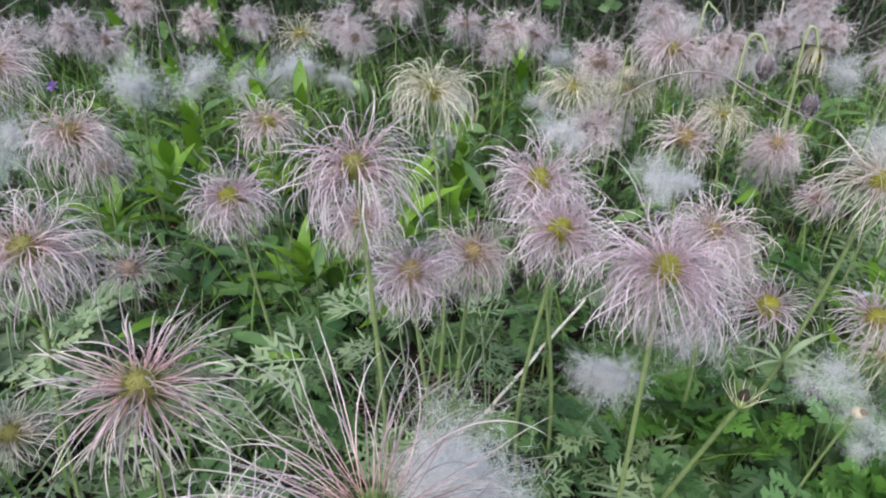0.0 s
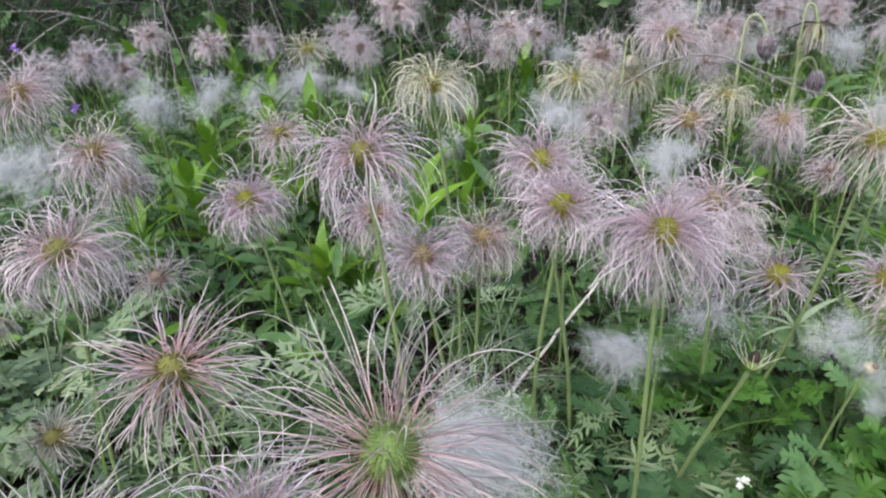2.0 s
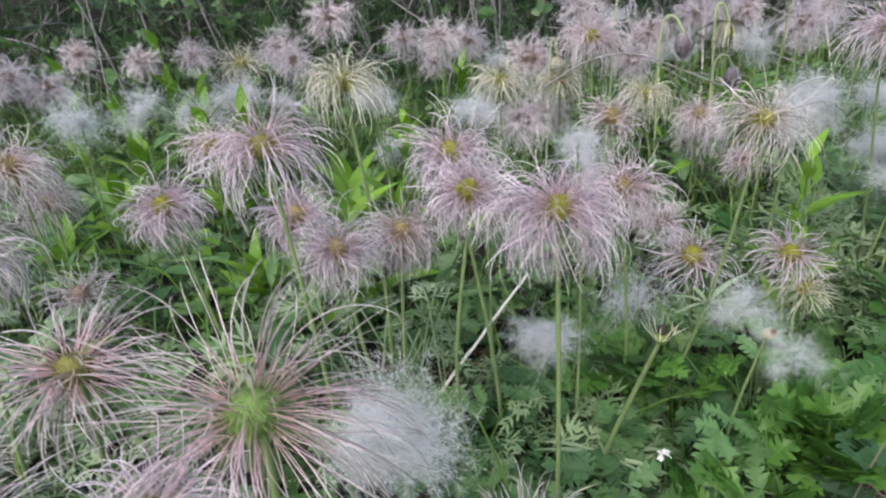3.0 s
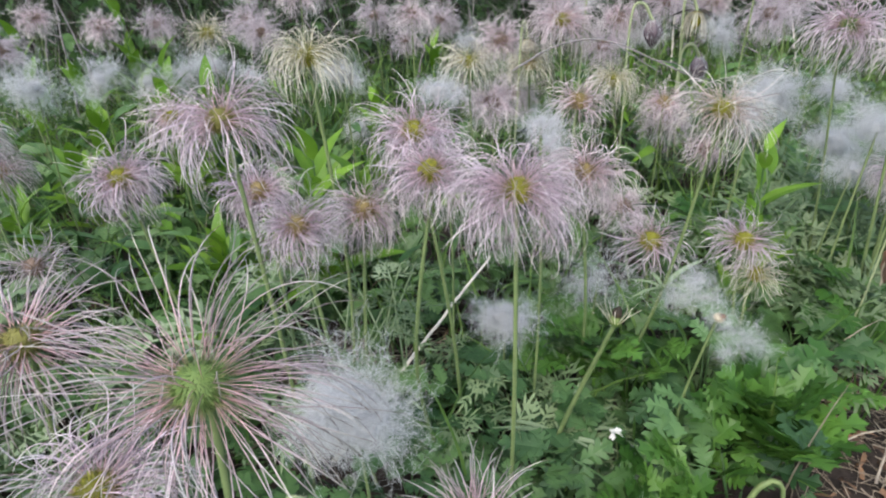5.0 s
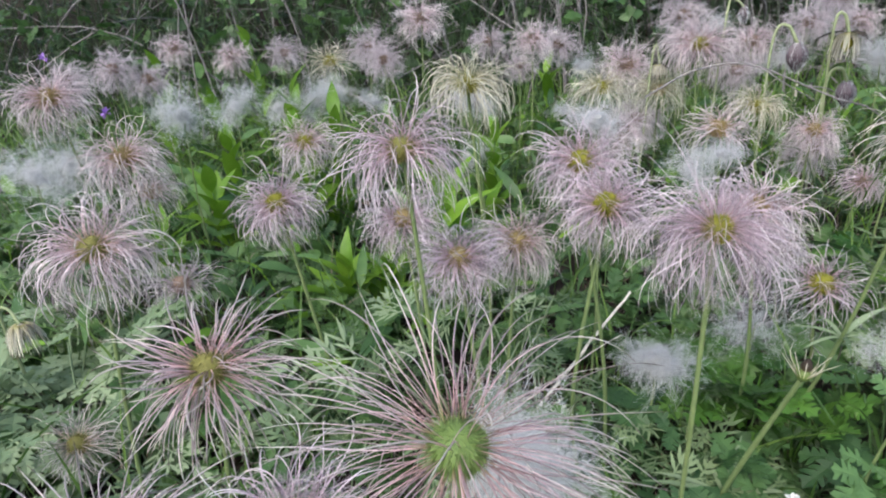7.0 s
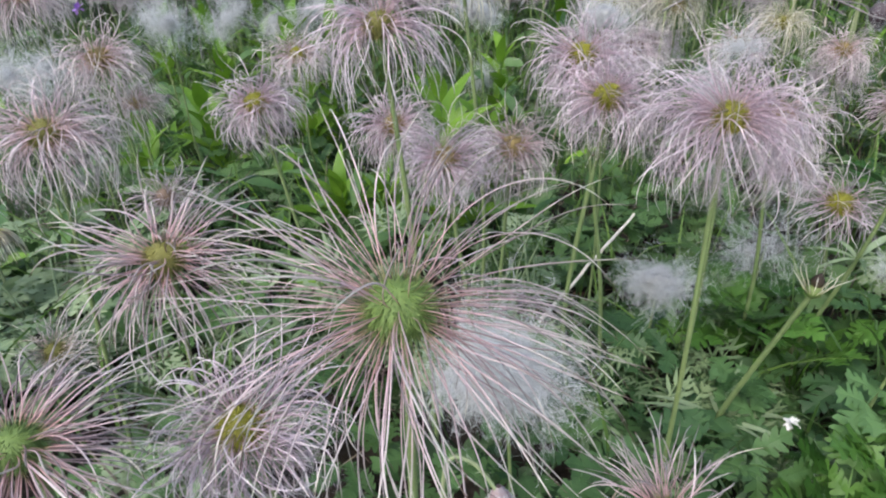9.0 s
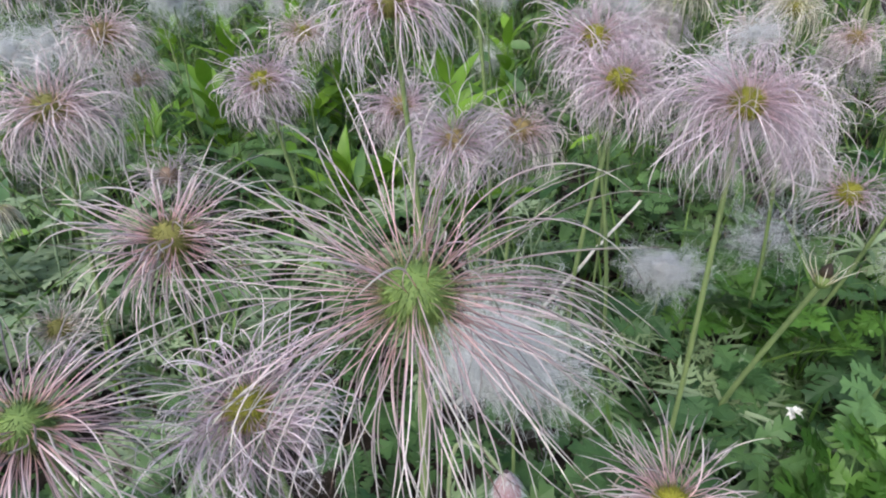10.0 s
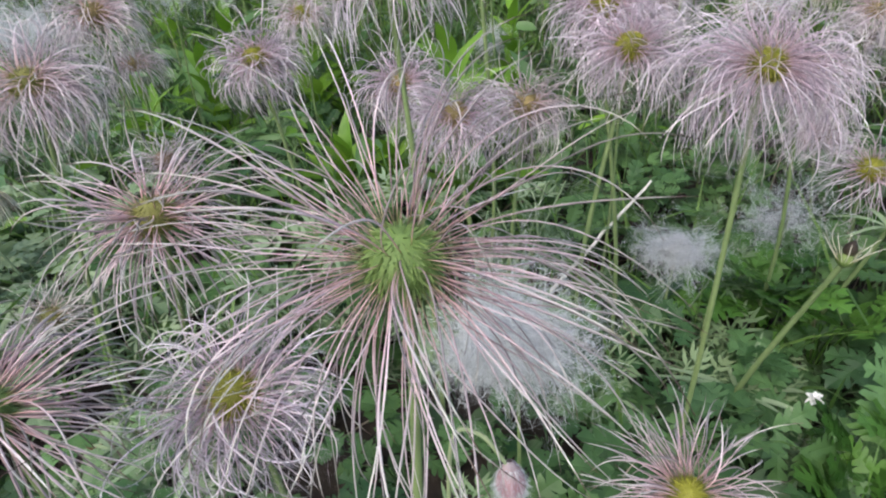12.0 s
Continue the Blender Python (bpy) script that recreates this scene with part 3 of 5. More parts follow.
def seed_head(head, base=None, style="dense", tint="pink", core="yellow", size=1.0, seed=1, nod=12, aim=-90, label="", near=True, whorl=False, parted=0):
    """A seed head on its stem. head: the middle of its core. nod, aim: degrees by which it leans, and which way. parted: degrees of a gap in the lower plumes towards -y."""
    head = np.array(head, float)
    r = np.random.RandomState(int(abs(head[0] * 9173 + head[1] * 3571) * 10) % 9999 + seed)
    bx, by = (head[0] + r.normal(0, 0.012), head[1] + r.normal(0, 0.012)) if base is None else base
    z0 = ground_height(bx, by)
    foot = np.array([bx, by, z0 - 0.004])
    plant = thing("seed_head", foot, label, "seed head", "pasqueflower seed heads")
    a = radians(aim)
    tilt = Matrix.Rotation(radians(nod), 4, (-math.sin(a), math.cos(a), 0)) @ Matrix.Rotation(r.uniform(0, 6.28), 4, "Z")
    neck = head - np.array(tilt.col[2][:3]) * 0.012 * size
    mid = (foot + neck) / 2 + np.array([r.normal(0, 0.006), r.normal(0, 0.006), 0])
    stem, soft = stem_mesh([foot - foot, mid - foot, neck - foot, head - foot], 0.0013 if near else 0.0011, seed, near)
    st = part("stem", stem, plant, "hairy pale green stem")
    if soft:
        part("stem_hairs", soft, st)
    at = Matrix.Translation(Vector(head - foot)) @ tilt @ Matrix.Scale(size, 4)
    if near:
        n, (lo, hi), low = STYLE[style][0], STYLE[style][4], STYLE[style][5]
        rows = plume_bank(style, tint)
        for k in range(n):
            u = ((k + r.random()) / n) ** low
            turn = Matrix.Rotation(k * 2.39996 + r.normal(0, 0.2), 4, "Z") @ Matrix.Rotation(r.normal(0, 0.1), 4, "X") @ Matrix.Rotation(r.normal(0, 0.07), 4, "Y")
            side = (tilt @ turn) @ Vector((1, 0, 0))
            if u < 0.93 and abs(math.degrees(math.atan2(side.x, -side.y))) < parted * (1 - 0.4 * u):
                continue
            part("plume", rows[min(int(u * BANDS), BANDS - 1)][r.randint(TAKES)], plant, "", at @ turn @ Matrix.Scale(r.uniform(0.88, 1.1), 4))
    else:
        tagged(part("plume_crown", head_meshes(style, tint, seed), plant, "", at), kind="stuff")
    part("seed_core", shared_core(core, seed), plant, "domed " + core + " core of packed seeds", at)
    if near and style in ("globe", "round", "dense"):
        tagged(part("inner_down", down_mesh(style), plant, "thin lilac down between plumes", at), kind="stuff")
    if whorl:
        bract_whorl(plant, bezier([foot - foot, mid - foot, neck - foot], 9)[4], seed)
    return plant


def bract_whorl(plant, at, seed, count=7):
    r = np.random.RandomState(seed)
    for k in range(count):
        s = Soup()
        put(s, NARROW[k % 4], leaf_pose(*at, k * 6.28 / count + r.normal(0, 0.2), 0.5 + r.normal(0, 0.2), 0.042 * r.uniform(0.7, 1.2)), r.random())
        part("bract", s.mesh("bract", SILVER_LEAF), plant, "narrow silky green bract")


PINK_OLD = "faded pink pasqueflower seed head gone to fluff"
# The nearest plant, whose plumes stand apart one by one.
seed_head((-0.013, 0.189, 0.267), (-0.018, 0.189), "open", "open", "green", 1.06, 6, 10, -90, "large open silver-pink seed head with a domed green core", parted=5)
seed_head((-0.132, 0.29, 0.217), (-0.152, 0.285), "star", "open", "olive", 1.15, 5, 14, -80, "open silvery pasqueflower seed head with olive core", whorl=True)
seed_head((0.099, 0.338, 0.255), (0.098, 0.34), "globe", "lilac", "yellow", 1.02, 8, 16, -95, "dense pink pasqueflower seed head with yellow-green core", parted=21)
seed_head((0.171, 0.462, 0.214), None, "dense", "pink", "gold", 1.0, 9, 12, -70, "dense pale pink seed head with straw-coloured core")
seed_head((-0.207, 0.343, 0.254), (-0.23, 0.33), "dense", "pink", "olive", 1.08, 11, 16, -60, "full pink curled seed head with olive core", parted=26)
seed_head((-0.047, 0.364, 0.292), (-0.038, 0.367), "sweep", "lilac", "olive", 1.0, 44, 16, -100, "wind-swept mauve pasqueflower seed head with green core", parted=16)
seed_head((-0.017, 0.476, 0.301), (-0.018, 0.476), "cream", "cream", "yellow", 0.97, 13, 14, -90, "drooping cream-coloured pasqueflower seed head")
seed_head((-0.024, 0.392, 0.218), None, "round", "lilac", "gold", 1, 14, 20, -80, "rounded mauve seed head with orange-brown core")
seed_head((0.012, 0.44, 0.205), (-0.004, 0.438), "round", "pink", "gold", 1.05, 15, 20, -70, "rounded pink seed head with golden core")
seed_head((0.057, 0.384, 0.251), (0.06, 0.384), "round", "lilac", "yellow", 1, 16, 22, -100, "spiky mauve seed head with yellow core")
seed_head((0.05, 0.432, 0.26), (0.075, 0.431), "round", "lilac", "yellow", 1.1, 17, 18, -90, "mauve pasqueflower seed head with yellow core")
seed_head((-0.155, 0.466, 0.229), (-0.128, 0.478), "round", "lilac", "yellow", 1.1, 18, 20, -90, "round mauve seed head with yellow core")
seed_head((0.239, 0.491, 0.138), None, "spider", "lilac", "yellow", 1.2, 19, 24, -90, "low mauve seed head with bright yellow core")
seed_head((0.305, 0.469, 0.144), (0.315, 0.463), "spider", "lilac", "yellow", 1.12, 20, 22, -90, "low curly mauve seed head with yellow core")
seed_head((0.315, 0.46, 0.118), None, "spider", "cream", "yellow", 0.9, 21, 26, -80, "small pale seed head low beside another")
seed_head((0.254, 0.44, 0.26), (0.205, 0.46), "claw", "silver", "yellow", 0.98, 22, 14, -90, "open silvery seed head with yellow-green core", whorl=True)
seed_head((-0.306, 0.39, 0.08), None, "spider", "silver", "olive", 1.05, 23, 24, -70, "small low silvery seed head with olive core")
seed_head((-0.121, 0.19, 0.220), None, "star", "open", "green", 1.0, 24, 14, -60, "open silver-pink seed head with green core")
seed_head((-0.083, 0.231, 0.185), None, "round", "lilac", "yellow", 1.2, 25, 18, -80, "mauve seed head with yellow core beneath a taller one")
seed_head((0.064, 0.232, 0.145), None, "star", "open", "yellow", 0.92, 26, 15, -90, "low pink seed head with yellow core", whorl=True)
seed_head((-0.324, 0.568, 0.24), None, "round", "pink", "gold", 1.4, 27, 16, -80, "pale pink seed head beside white fluff", near=False)
seed_head((-0.366, 0.66, 0.175), None, "cream", "pink", "gold", 1.0, 28, 18, -70, "drooping pinkish seed head with curled plumes", near=False)
seed_head((-0.287, 0.539, 0.128), None, "spider", "old", "brown", 1.2, 29, 18, -80, "withered brownish seed head low among leaves")
seed_head((-0.392, 0.594, 0.29), None, "round", "pink", "gold", 1.3, 30, 14, -90, "pale pink seed head at the meadow's edge", near=False)
seed_head((-0.216, 0.741, 0.2), None, "round", "pink", "yellow", 1.35, 31, 16, -80, "round pink seed head with yellow centre", near=False)
seed_head((-0.142 + 0.07, 0.5, 0.2), None, "round", "lilac", "gold", 1.15, 32, 22, -80, "mauve seed head hanging below a taller one")
seed_head((0.119, 0.764, 0.237), None, "cream", "cream", "yellow", 1.15, 33, 12, -90, "drooping cream seed head", near=False)
seed_head((0.216, 0.895, 0.205), None, "cream", "cream", "gold", 1.2, 34, 12, -90, "drooping cream seed head", near=False)
seed_head((0.246, 0.752, 0.188), None, "spider", "pink", "gold", 1.5, 35, 18, -90, "spiky pink seed head with orange core", near=False)
seed_head((0.298, 0.79, 0.201), None, "cream", "cream", "yellow", 1.1, 36, 15, -80, "pale spidery seed head with yellow core", near=False)
seed_head((0.245, 0.846, 0.266), None, "dense", "pink", "yellow", 1.4, 37, 12, -90, "large pale pink seed head", near=False)
seed_head((0.359, 0.775, 0.175), None, "round", "pink", "gold", 1.15, 38, 18, -90, "pale pink seed head with orange core", near=False)
seed_head((0.398, 0.734, 0.125), None, "cream", "lilac", "brown", 0.85, 39, 40, -90, "small hanging silvery seed head", near=False)
seed_head((0.434, 0.59, 0.283), (0.45, 0.577), "dense", "lilac", "green", 1.15, 40, 15, -60, "lavender pasqueflower seed head with olive core", near=False)
seed_head((0.44, 0.515, 0.276), (0.451, 0.504), "spider", "pink", "brown", 1.15, 41, 14, -60, "spiky pink seed head with brown core")
seed_head((0.471, 0.526, 0.166), None, "round", "lilac", "gold", 1.0, 42, 14, -60, "mauve seed head beside tall stems")
seed_head((-0.335, 1.086, 0.26), None, "old", "old", "brown", 1.15, 51, 12, -90, PINK_OLD, near=False)
seed_head((-0.269, 1.106, 0.239), None, "spider", "cream", "yellow", 1.5, 43, 14, -90, "cream seed head with bright yellow core", near=False)
for k, (x, y, z, s) in enumerate((
    (-0.582, 1.203, 0.266, 0.95), (-0.537, 0.927, 0.27, 1.0), (-0.5, 0.947, 0.25, 1.0), (-0.458, 1.165, 0.25, 1.0), (-0.19, 1.06, 0.262, 1.1),
    (-0.16, 1.0, 0.25, 0.9), (-0.105, 1.05, 0.3, 1.15), (-0.005, 1.265, 0.235, 1.15), (0.107, 1.092, 0.245, 0.95), (0.382, 1.033, 0.24, 1.05),
    (0.446, 1.01, 0.263, 1.0), (0.505, 0.832, 0.262, 1.0), (0.183, 0.949, 0.23, 1.15), (0.2, 0.93, 0.16, 1.15), (0.398, 0.853, 0.13, 1.1),
    (0.15, 0.80, 0.18, 1.1), (0.05, 1.2, 0.2, 0.9), (0.62, 0.98, 0.26, 1.0), (0.56, 1.1, 0.25, 1.0), (-0.66, 1.0, 0.25, 1.0), (0.30, 1.1, 0.24, 0.9), (0.255, 0.6, 0.12, 0.8), (0.27, 1.0, 0.285, 1.0), (0.34, 0.97, 0.21, 1.0), (0.06, 1.0, 0.265, 0.9), (0.5, 1.05, 0.29, 1.0))):
    seed_head((x, y, z), None, "old", "old" if k % 3 else "pink", "brown", s * 1.3, 51 + k % 4, 12, -90, PINK_OLD, near=False)


# ---- white fluff ----
def fluff_mesh(seed, loose=1.0, n=520, nf=30, lump=0.0):
    """A tuft of detached plumes and down, matted in the middle."""
    r = np.random.RandomState(seed)
    k = 6
    p = unit(r.normal(size=(n, 3))) * (r.random((n, 1)) ** 0.6) * 0.019 * np.array([1.25, 1.1, 0.85])
    p = p * (1 + 0.5 * np.array([noise.noise(Vector(q) * 90 + Vector((seed, 0, 0))) for q in unit(p) * 0.02]))[:, None]
    p += 0.022 * np.array([[noise.noise(Vector(q) * 60), noise.noise(Vector(q) * 60 + Vector((9, 0, 0))), noise.noise(Vector(q) * 60 + Vector((0, 9, 0)))] for q in p])
    way = unit(unit(p) * 0.6 + r.normal(size=(n, 3)))
    turn = r.normal(0, 1.0, (n, 3))
    out = [p]
    for i in range(k - 1):
        way = unit(way + turn * 0.28 + r.normal(0, 0.12, (n, 3)) + np.array([0, 0, -0.08]))
        p = p + way * 0.017 / (k - 1) * r.uniform(0.5, 1.5, (n, 1)) * loose
        out.append(p)
    paths = np.stack(out, 1)
    s = strips(Soup(), paths, np.array([0.0001] * (k - 1) + [0.00003])[None], rng=r)
    i = r.randint(0, k - 1, (n, nf))
    rows = np.arange(n)[:, None]
    o = paths[rows, i] + (paths[rows, i + 1] - paths[rows, i]) * r.random((n, nf, 1))
    hairs(s, o.reshape(-1, 3), r.normal(size=(n * nf, 3)), r.uniform(0.002, 0.007, n * nf), 0.00011, r)
    if lump:
        nu, nv = 20, 14
        th, ph = np.meshgrid(np.linspace(0.03, np.pi - 0.03, nv), np.linspace(0, 2 * np.pi, nu, endpoint=False), indexing="ij")
        d = np.stack([np.sin(th) * np.cos(ph), np.sin(th) * np.sin(ph), np.cos(th)], -1).reshape(-1, 3)
        swell = np.array([1 + 0.5 * noise.noise(Vector(q) * 1.8 + Vector((seed, 0, 0))) + 0.3 * noise.noise(Vector(q) * 5) for q in d])
        v = d * swell[:, None] * 0.0115 * lump * np.array([1.25, 1.1, 0.9])
        a, b = np.meshgrid(np.arange(nv - 1), np.arange(nu), indexing="ij")
        s.add(v, np.tile((0.5, 0.3), (nu * nv, 1)), f4=np.stack([a * nu + b, (a + 1) * nu + b, (a + 1) * nu + (b + 1) % nu, a * nu + (b + 1) % nu], -1))
        m = int(4200 * lump)
        at = r.randint(0, nu * nv, m)
        hairs(s, v[at] + r.normal(0, 0.001, (m, 3)), d[at] + r.normal(0, 0.8, (m, 3)), r.uniform(0.003, 0.008, m), 0.00012, r)
    return s.mesh("down", COTTON)


FLUFF = [fluff_mesh(s, 1.1, 520, 26, 0.75) for s in range(2)] + [fluff_mesh(2, 1.15, 900, 32, 0.9)]
THIN_FLUFF = [fluff_mesh(s + 5, 1.1, 340, 26, 0.35) for s in range(3)]
WISPS = [fluff_mesh(s + 15, 1.4, 220, 24) for s in range(3)]


def fluff(place, size, seed, base=None, squash=(1, 1, 1), thin=0):
    place = np.array(place, float)
    r = np.random.RandomState(seed + 500)
    bx, by = (place[0] + r.normal(0, 0.01), place[1] + r.normal(0, 0.01)) if base is None else base
    foot = np.array([bx, by, ground_height(bx, by) - 0.004])
    tuft = thing("fluff_tuft", foot, "white cottony tuft of shed seeds caught on a stem", "seed fluff", "white seed fluff tufts")
    st, soft = stem_mesh([(0, 0, 0), (place - foot) * 0.5 + r.normal(0, 0.003, 3), place - foot], 0.001, seed, False)
    part("stem", st, tuft, "pale green stem")
    m = Matrix.LocRotScale(Vector(place - foot), Euler(r.uniform(0, 6.28, 3) * (0.15, 0.15, 1)), Vector(squash) * size)
    part("down", (FLUFF, THIN_FLUFF, WISPS)[thin][2 if size > 1.3 else seed % (3 if thin else 2)], tuft, "", m)
    return tuft


NEAR_TUFTS = ((0.111, 0.446, 0.103, 1.0), (0.007, 0.307, 0.144, 1.35), (0.07, 0.50, 0.268, 0.6), (0.13, 0.43, 0.262, 0.5), (0.44, 0.53, 0.21, 1.0), (0.48, 0.57, 0.195, 1.1),
              (0.445, 0.55, 0.165, 1.0), (0.48, 0.625, 0.165, 1.1), (-0.385, 0.535, 0.235, 1.2), (-0.40, 0.60, 0.225, 1.2), (0.196, 0.68, 0.165, 1.1), (-0.02, 0.7, 0.245, 0.9), (0.203, 0.504, 0.098, 1.3), (0.358, 0.579, 0.215, 0.9))
FAR_TUFTS = ((-0.361, 0.758, 0.235, 1.25), (-0.347, 0.875, 0.22, 1.1), (-0.295, 0.896, 0.21, 1.0), (-0.251, 0.913, 0.215, 1.15), (-0.249, 1.047, 0.2, 1.2), (0.123, 1.067, 0.14, 1.0), (0.42, 1.014, 0.217, 1.0),
             (0.453, 0.726, 0.2, 1.15), (-0.025, 0.932, 0.119, 1.0), (0.47, 0.723, 0.185, 1.2), (0.46, 0.854, 0.235, 1.0), (-0.17, 0.95, 0.2, 0.8), (0.52, 0.7, 0.2, 1.0), (0.34, 1.1, 0.25, 1.0), (0.16, 1.15, 0.2, 1.0))
for k, (x, y, z, s) in enumerate(NEAR_TUFTS):
    fluff((x, y, z), s, k, thin=2 if k == 12 else int(k in (3, 4, 6, 8, 9, 10, 13)))
for k, (x, y, z, s) in enumerate(FAR_TUFTS):
    fluff((x, y, z), s * 1.1, k + 12, thin=1)
# The ragged tuft beside the bare stalk, torn in two on one stem.
torn = fluff((0.235, 0.368, 0.146), 0.12, 31, base=(0.222, 0.374))
tagged(torn, "ragged torn greyish fluff tuft on a bare stem")
for place, size, k in (((0.222, 0.374, 0.172), (0.55, 0.5, 0.6), 1), ((0.214, 0.378, 0.158), (0.45, 0.4, 0.6), 2), ((0.232, 0.372, 0.158), (0.4, 0.4, 0.5), 0), ((0.250, 0.365, 0.137), (0.5, 0.45, 0.45), 2), ((0.262, 0.364, 0.124), (0.5, 0.45, 0.45), 0), ((0.246, 0.366, 0.119), (0.4, 0.4, 0.4), 1), ((0.238, 0.37, 0.144), (0.4, 0.35, 0.4), 2)):
    part("down", WISPS[k], torn, "", Matrix.LocRotScale(Vector(place) - torn.location, Euler((0.3, 0.2, k)), Vector(size)))
for offset, rad, kind in (((0, 0, 0.001), 0.5, "pale"), ((0.001, -0.002, 0.003), 0.3, "brown")):
    part("knob", shared_core(kind, 1), torn, "pale spent knob", Matrix.LocRotScale(Vector((0.235, 0.366, 0.146)) + Vector(offset) - torn.location, Euler((0, 0, 0)), Vector((rad, rad, rad))))
# A matted wisp on the soil.
wisp = fluff((0.197, 0.352, 0.03), 0.12, 33)
tagged(wisp, "grey matted wisp of fluff near the soil")
part("down", WISPS[1], wisp, "", Matrix.LocRotScale(Vector((0.197, 0.352, 0.03)) - wisp.location, Euler((0.1, 0.2, 0.5)), Vector((0.8, 0.6, 0.45))))


# ---- nodding buds, bare stalk, twigs ----
def egg(soup, centre, axis, length, width, tone=0.5, nu=10, nv=8, ridge=0.07):
    axis = unit(np.asarray(axis, float))
    a = unit(np.cross(axis, (0.3, 0.9, 0.1)))
    b = np.cross(axis, a)
    u = np.linspace(0, 1, nv)
    rad = width / 2 * np.sin(np.pi * np.clip(u, 0.03, 0.985)) ** 0.75 * (1.15 - 0.35 * u)
    ph = np.linspace(0, 2 * np.pi, nu, endpoint=False)
    ridge = 1 + ridge * np.cos(ph * 5)
    v = np.asarray(centre) + axis * (u[:, None, None] - 0.5) * length + (rad[:, None] * ridge)[..., None] * (a * np.cos(ph)[:, None] + b * np.sin(ph)[:, None])
    i, j = np.meshgrid(np.arange(nv - 1), np.arange(nu), indexing="ij")
    f = np.stack([i * nu + j, (i + 1) * nu + j, (i + 1) * nu + (j + 1) % nu, i * nu + (j + 1) % nu], -1)
    uv = np.stack([np.full((nv, nu), tone), np.repeat(u[:, None], nu, 1)], -1)
    soup.add(v, uv, f4=f)


def nodding_bud(top, hang, label, size=1.0, opened=False, seed=1, base=None, faded=False, skin=None):
    """A hooked stem with a closed or half-open hanging flower. top: the arc's top; hang: the flower's middle."""
    top, hang = np.array(top, float), np.array(hang, float)
    r = np.random.RandomState(seed)
    side = 2 * top - hang
    bx, by = (side[0] - 0.01, top[1] + 0.01) if base is None else base
    foot = np.array([bx, by, ground_height(bx, by) - 0.004])
    ob = thing("nodding_bud", foot, label, "flower bud", "nodding buds")
    neck = hang + np.array([0, 0, 0.009 * size])
    left = np.array([top[0] - (hang[0] - top[0]) * 0.9, top[1], top[2] - max(0.007, 0.7 * (top[2] - neck[2]))])
    st, soft = stem_mesh([(0, 0, 0), (left - foot) * (0.6, 0.6, 0.55), left - foot, top - foot, neck - foot], 0.0022 if size > 1.5 else 0.0008 if size < 0.8 else 0.0013, seed, True, 26, (0.55, 1.0) if size > 1.5 else (1.15, 0.85))
    st.materials[0] = SILK_STEM
    part("stem_hairs", soft, part("stem", st, ob, "pale silky hooked stem"))
    if opened:
        for k in range(6):
            s = Soup()
            dark = k % 2 == 0 and not faded
            put(s, WIDE[k % 4], leaf_pose(*(neck - foot), k * 1.05 + 1.4 + r.normal(0, 0.1), 0.12 if dark else -0.6 + r.normal(0, 0.15), (0.02 if dark else 0.011) * size), r.random())
            part("sepal", s.mesh("sepal", DARK_KNOB if dark else FADED if faded else PALE_SEPAL), ob, "dark curled sepal" if dark else "pale silky sepal")
        s = Soup()
        egg(s, hang - foot + (0, 0, 0.002), (0, 0, -1), 0.010 * size, 0.008 * size)
        part("seed_core", s.mesh("seed_core", CORE["yellow"]), ob, "pale yellow flower centre")
        n = 130
        ph, ln = r.uniform(0, 6.28, n), r.uniform(0.012, 0.022, n) * size
        o = np.stack([np.cos(ph), np.sin(ph), 0 * ph], -1)
        u = np.linspace(0, 1, 6)[None, :, None]
        skirt = neck - foot + o[:, None] * (0.003 + 0.009 * size * np.sqrt(u) * r.uniform(0.6, 1.1, (n, 1, 1))) - np.array([0, 0, 1.0]) * ln[:, None, None] * u**1.4
        tagged(part("stamen_skirt", tubes(Soup(), skirt, 0.00028, 3, rng=r).mesh("stamen_skirt", PLUME["cream"]), ob, "hanging pale yellow stamens"), kind="stuff")
    else:
        s = Soup()
        big = size > 1.5
        egg(s, hang - foot, (0.05, -0.1, -1), (0.022 if big else 0.026) * size, (0.0148 if big else 0.0125) * size, nu=20, ridge=0.14 if big else 0.07)
        bud = part("bud", s.mesh("bud", skin or BUD), ob, "closed pink silky bud" if skin else "closed plum-grey silky bud")
        n = 1500
        u, ph = r.random(n), r.uniform(0, 6.28, n)
        o = np.stack([np.cos(ph), np.sin(ph), 0 * ph], -1)
        roots = hang - foot + o * ((0.0068 if big else 0.0058) * size * np.sin(np.pi * np.clip(u, 0.1, 0.9)) ** 0.75)[:, None] + np.stack([0 * u, 0 * u, (0.5 - u) * 0.022 * size], -1)
        part("bud_hairs", hairs(Soup(), roots, o + (0, 0, -0.9), r.uniform(0.0025, 0.006, n) if big else r.uniform(0.002, 0.0045, n), 0.00022 if big else 0.00015, r).mesh("bud_hairs", COTTON), bud)
    return ob


nodding_bud((0.367, 0.90, 0.274), (0.3835, 0.90, 0.235), "closed nodding plum-grey bud on a hooked stem", 1.7, seed=3, base=(0.355, 0.9))
nodding_bud((0.455, 0.925, 0.213), (0.472, 0.935, 0.177), "closed nodding silvery bud on a hooked stem", 1.65, seed=4, base=(0.43, 0.905))
nodding_bud((0.432, 0.90, 0.283), (0.442, 0.90, 0.245), "half-open nodding flower with dark sepals", 1.8, True, 5, base=(0.458, 0.93))
nodding_bud((0.205, 0.88, 0.262), (0.21, 0.88, 0.232), "half-open pale nodding flower", 0.85, True, 6)
nodding_bud((-0.004, 0.226, 0.178), (0.006, 0.222, 0.160), "small closed pink nodding bud", 0.75, seed=7, skin=PINK_BUD)
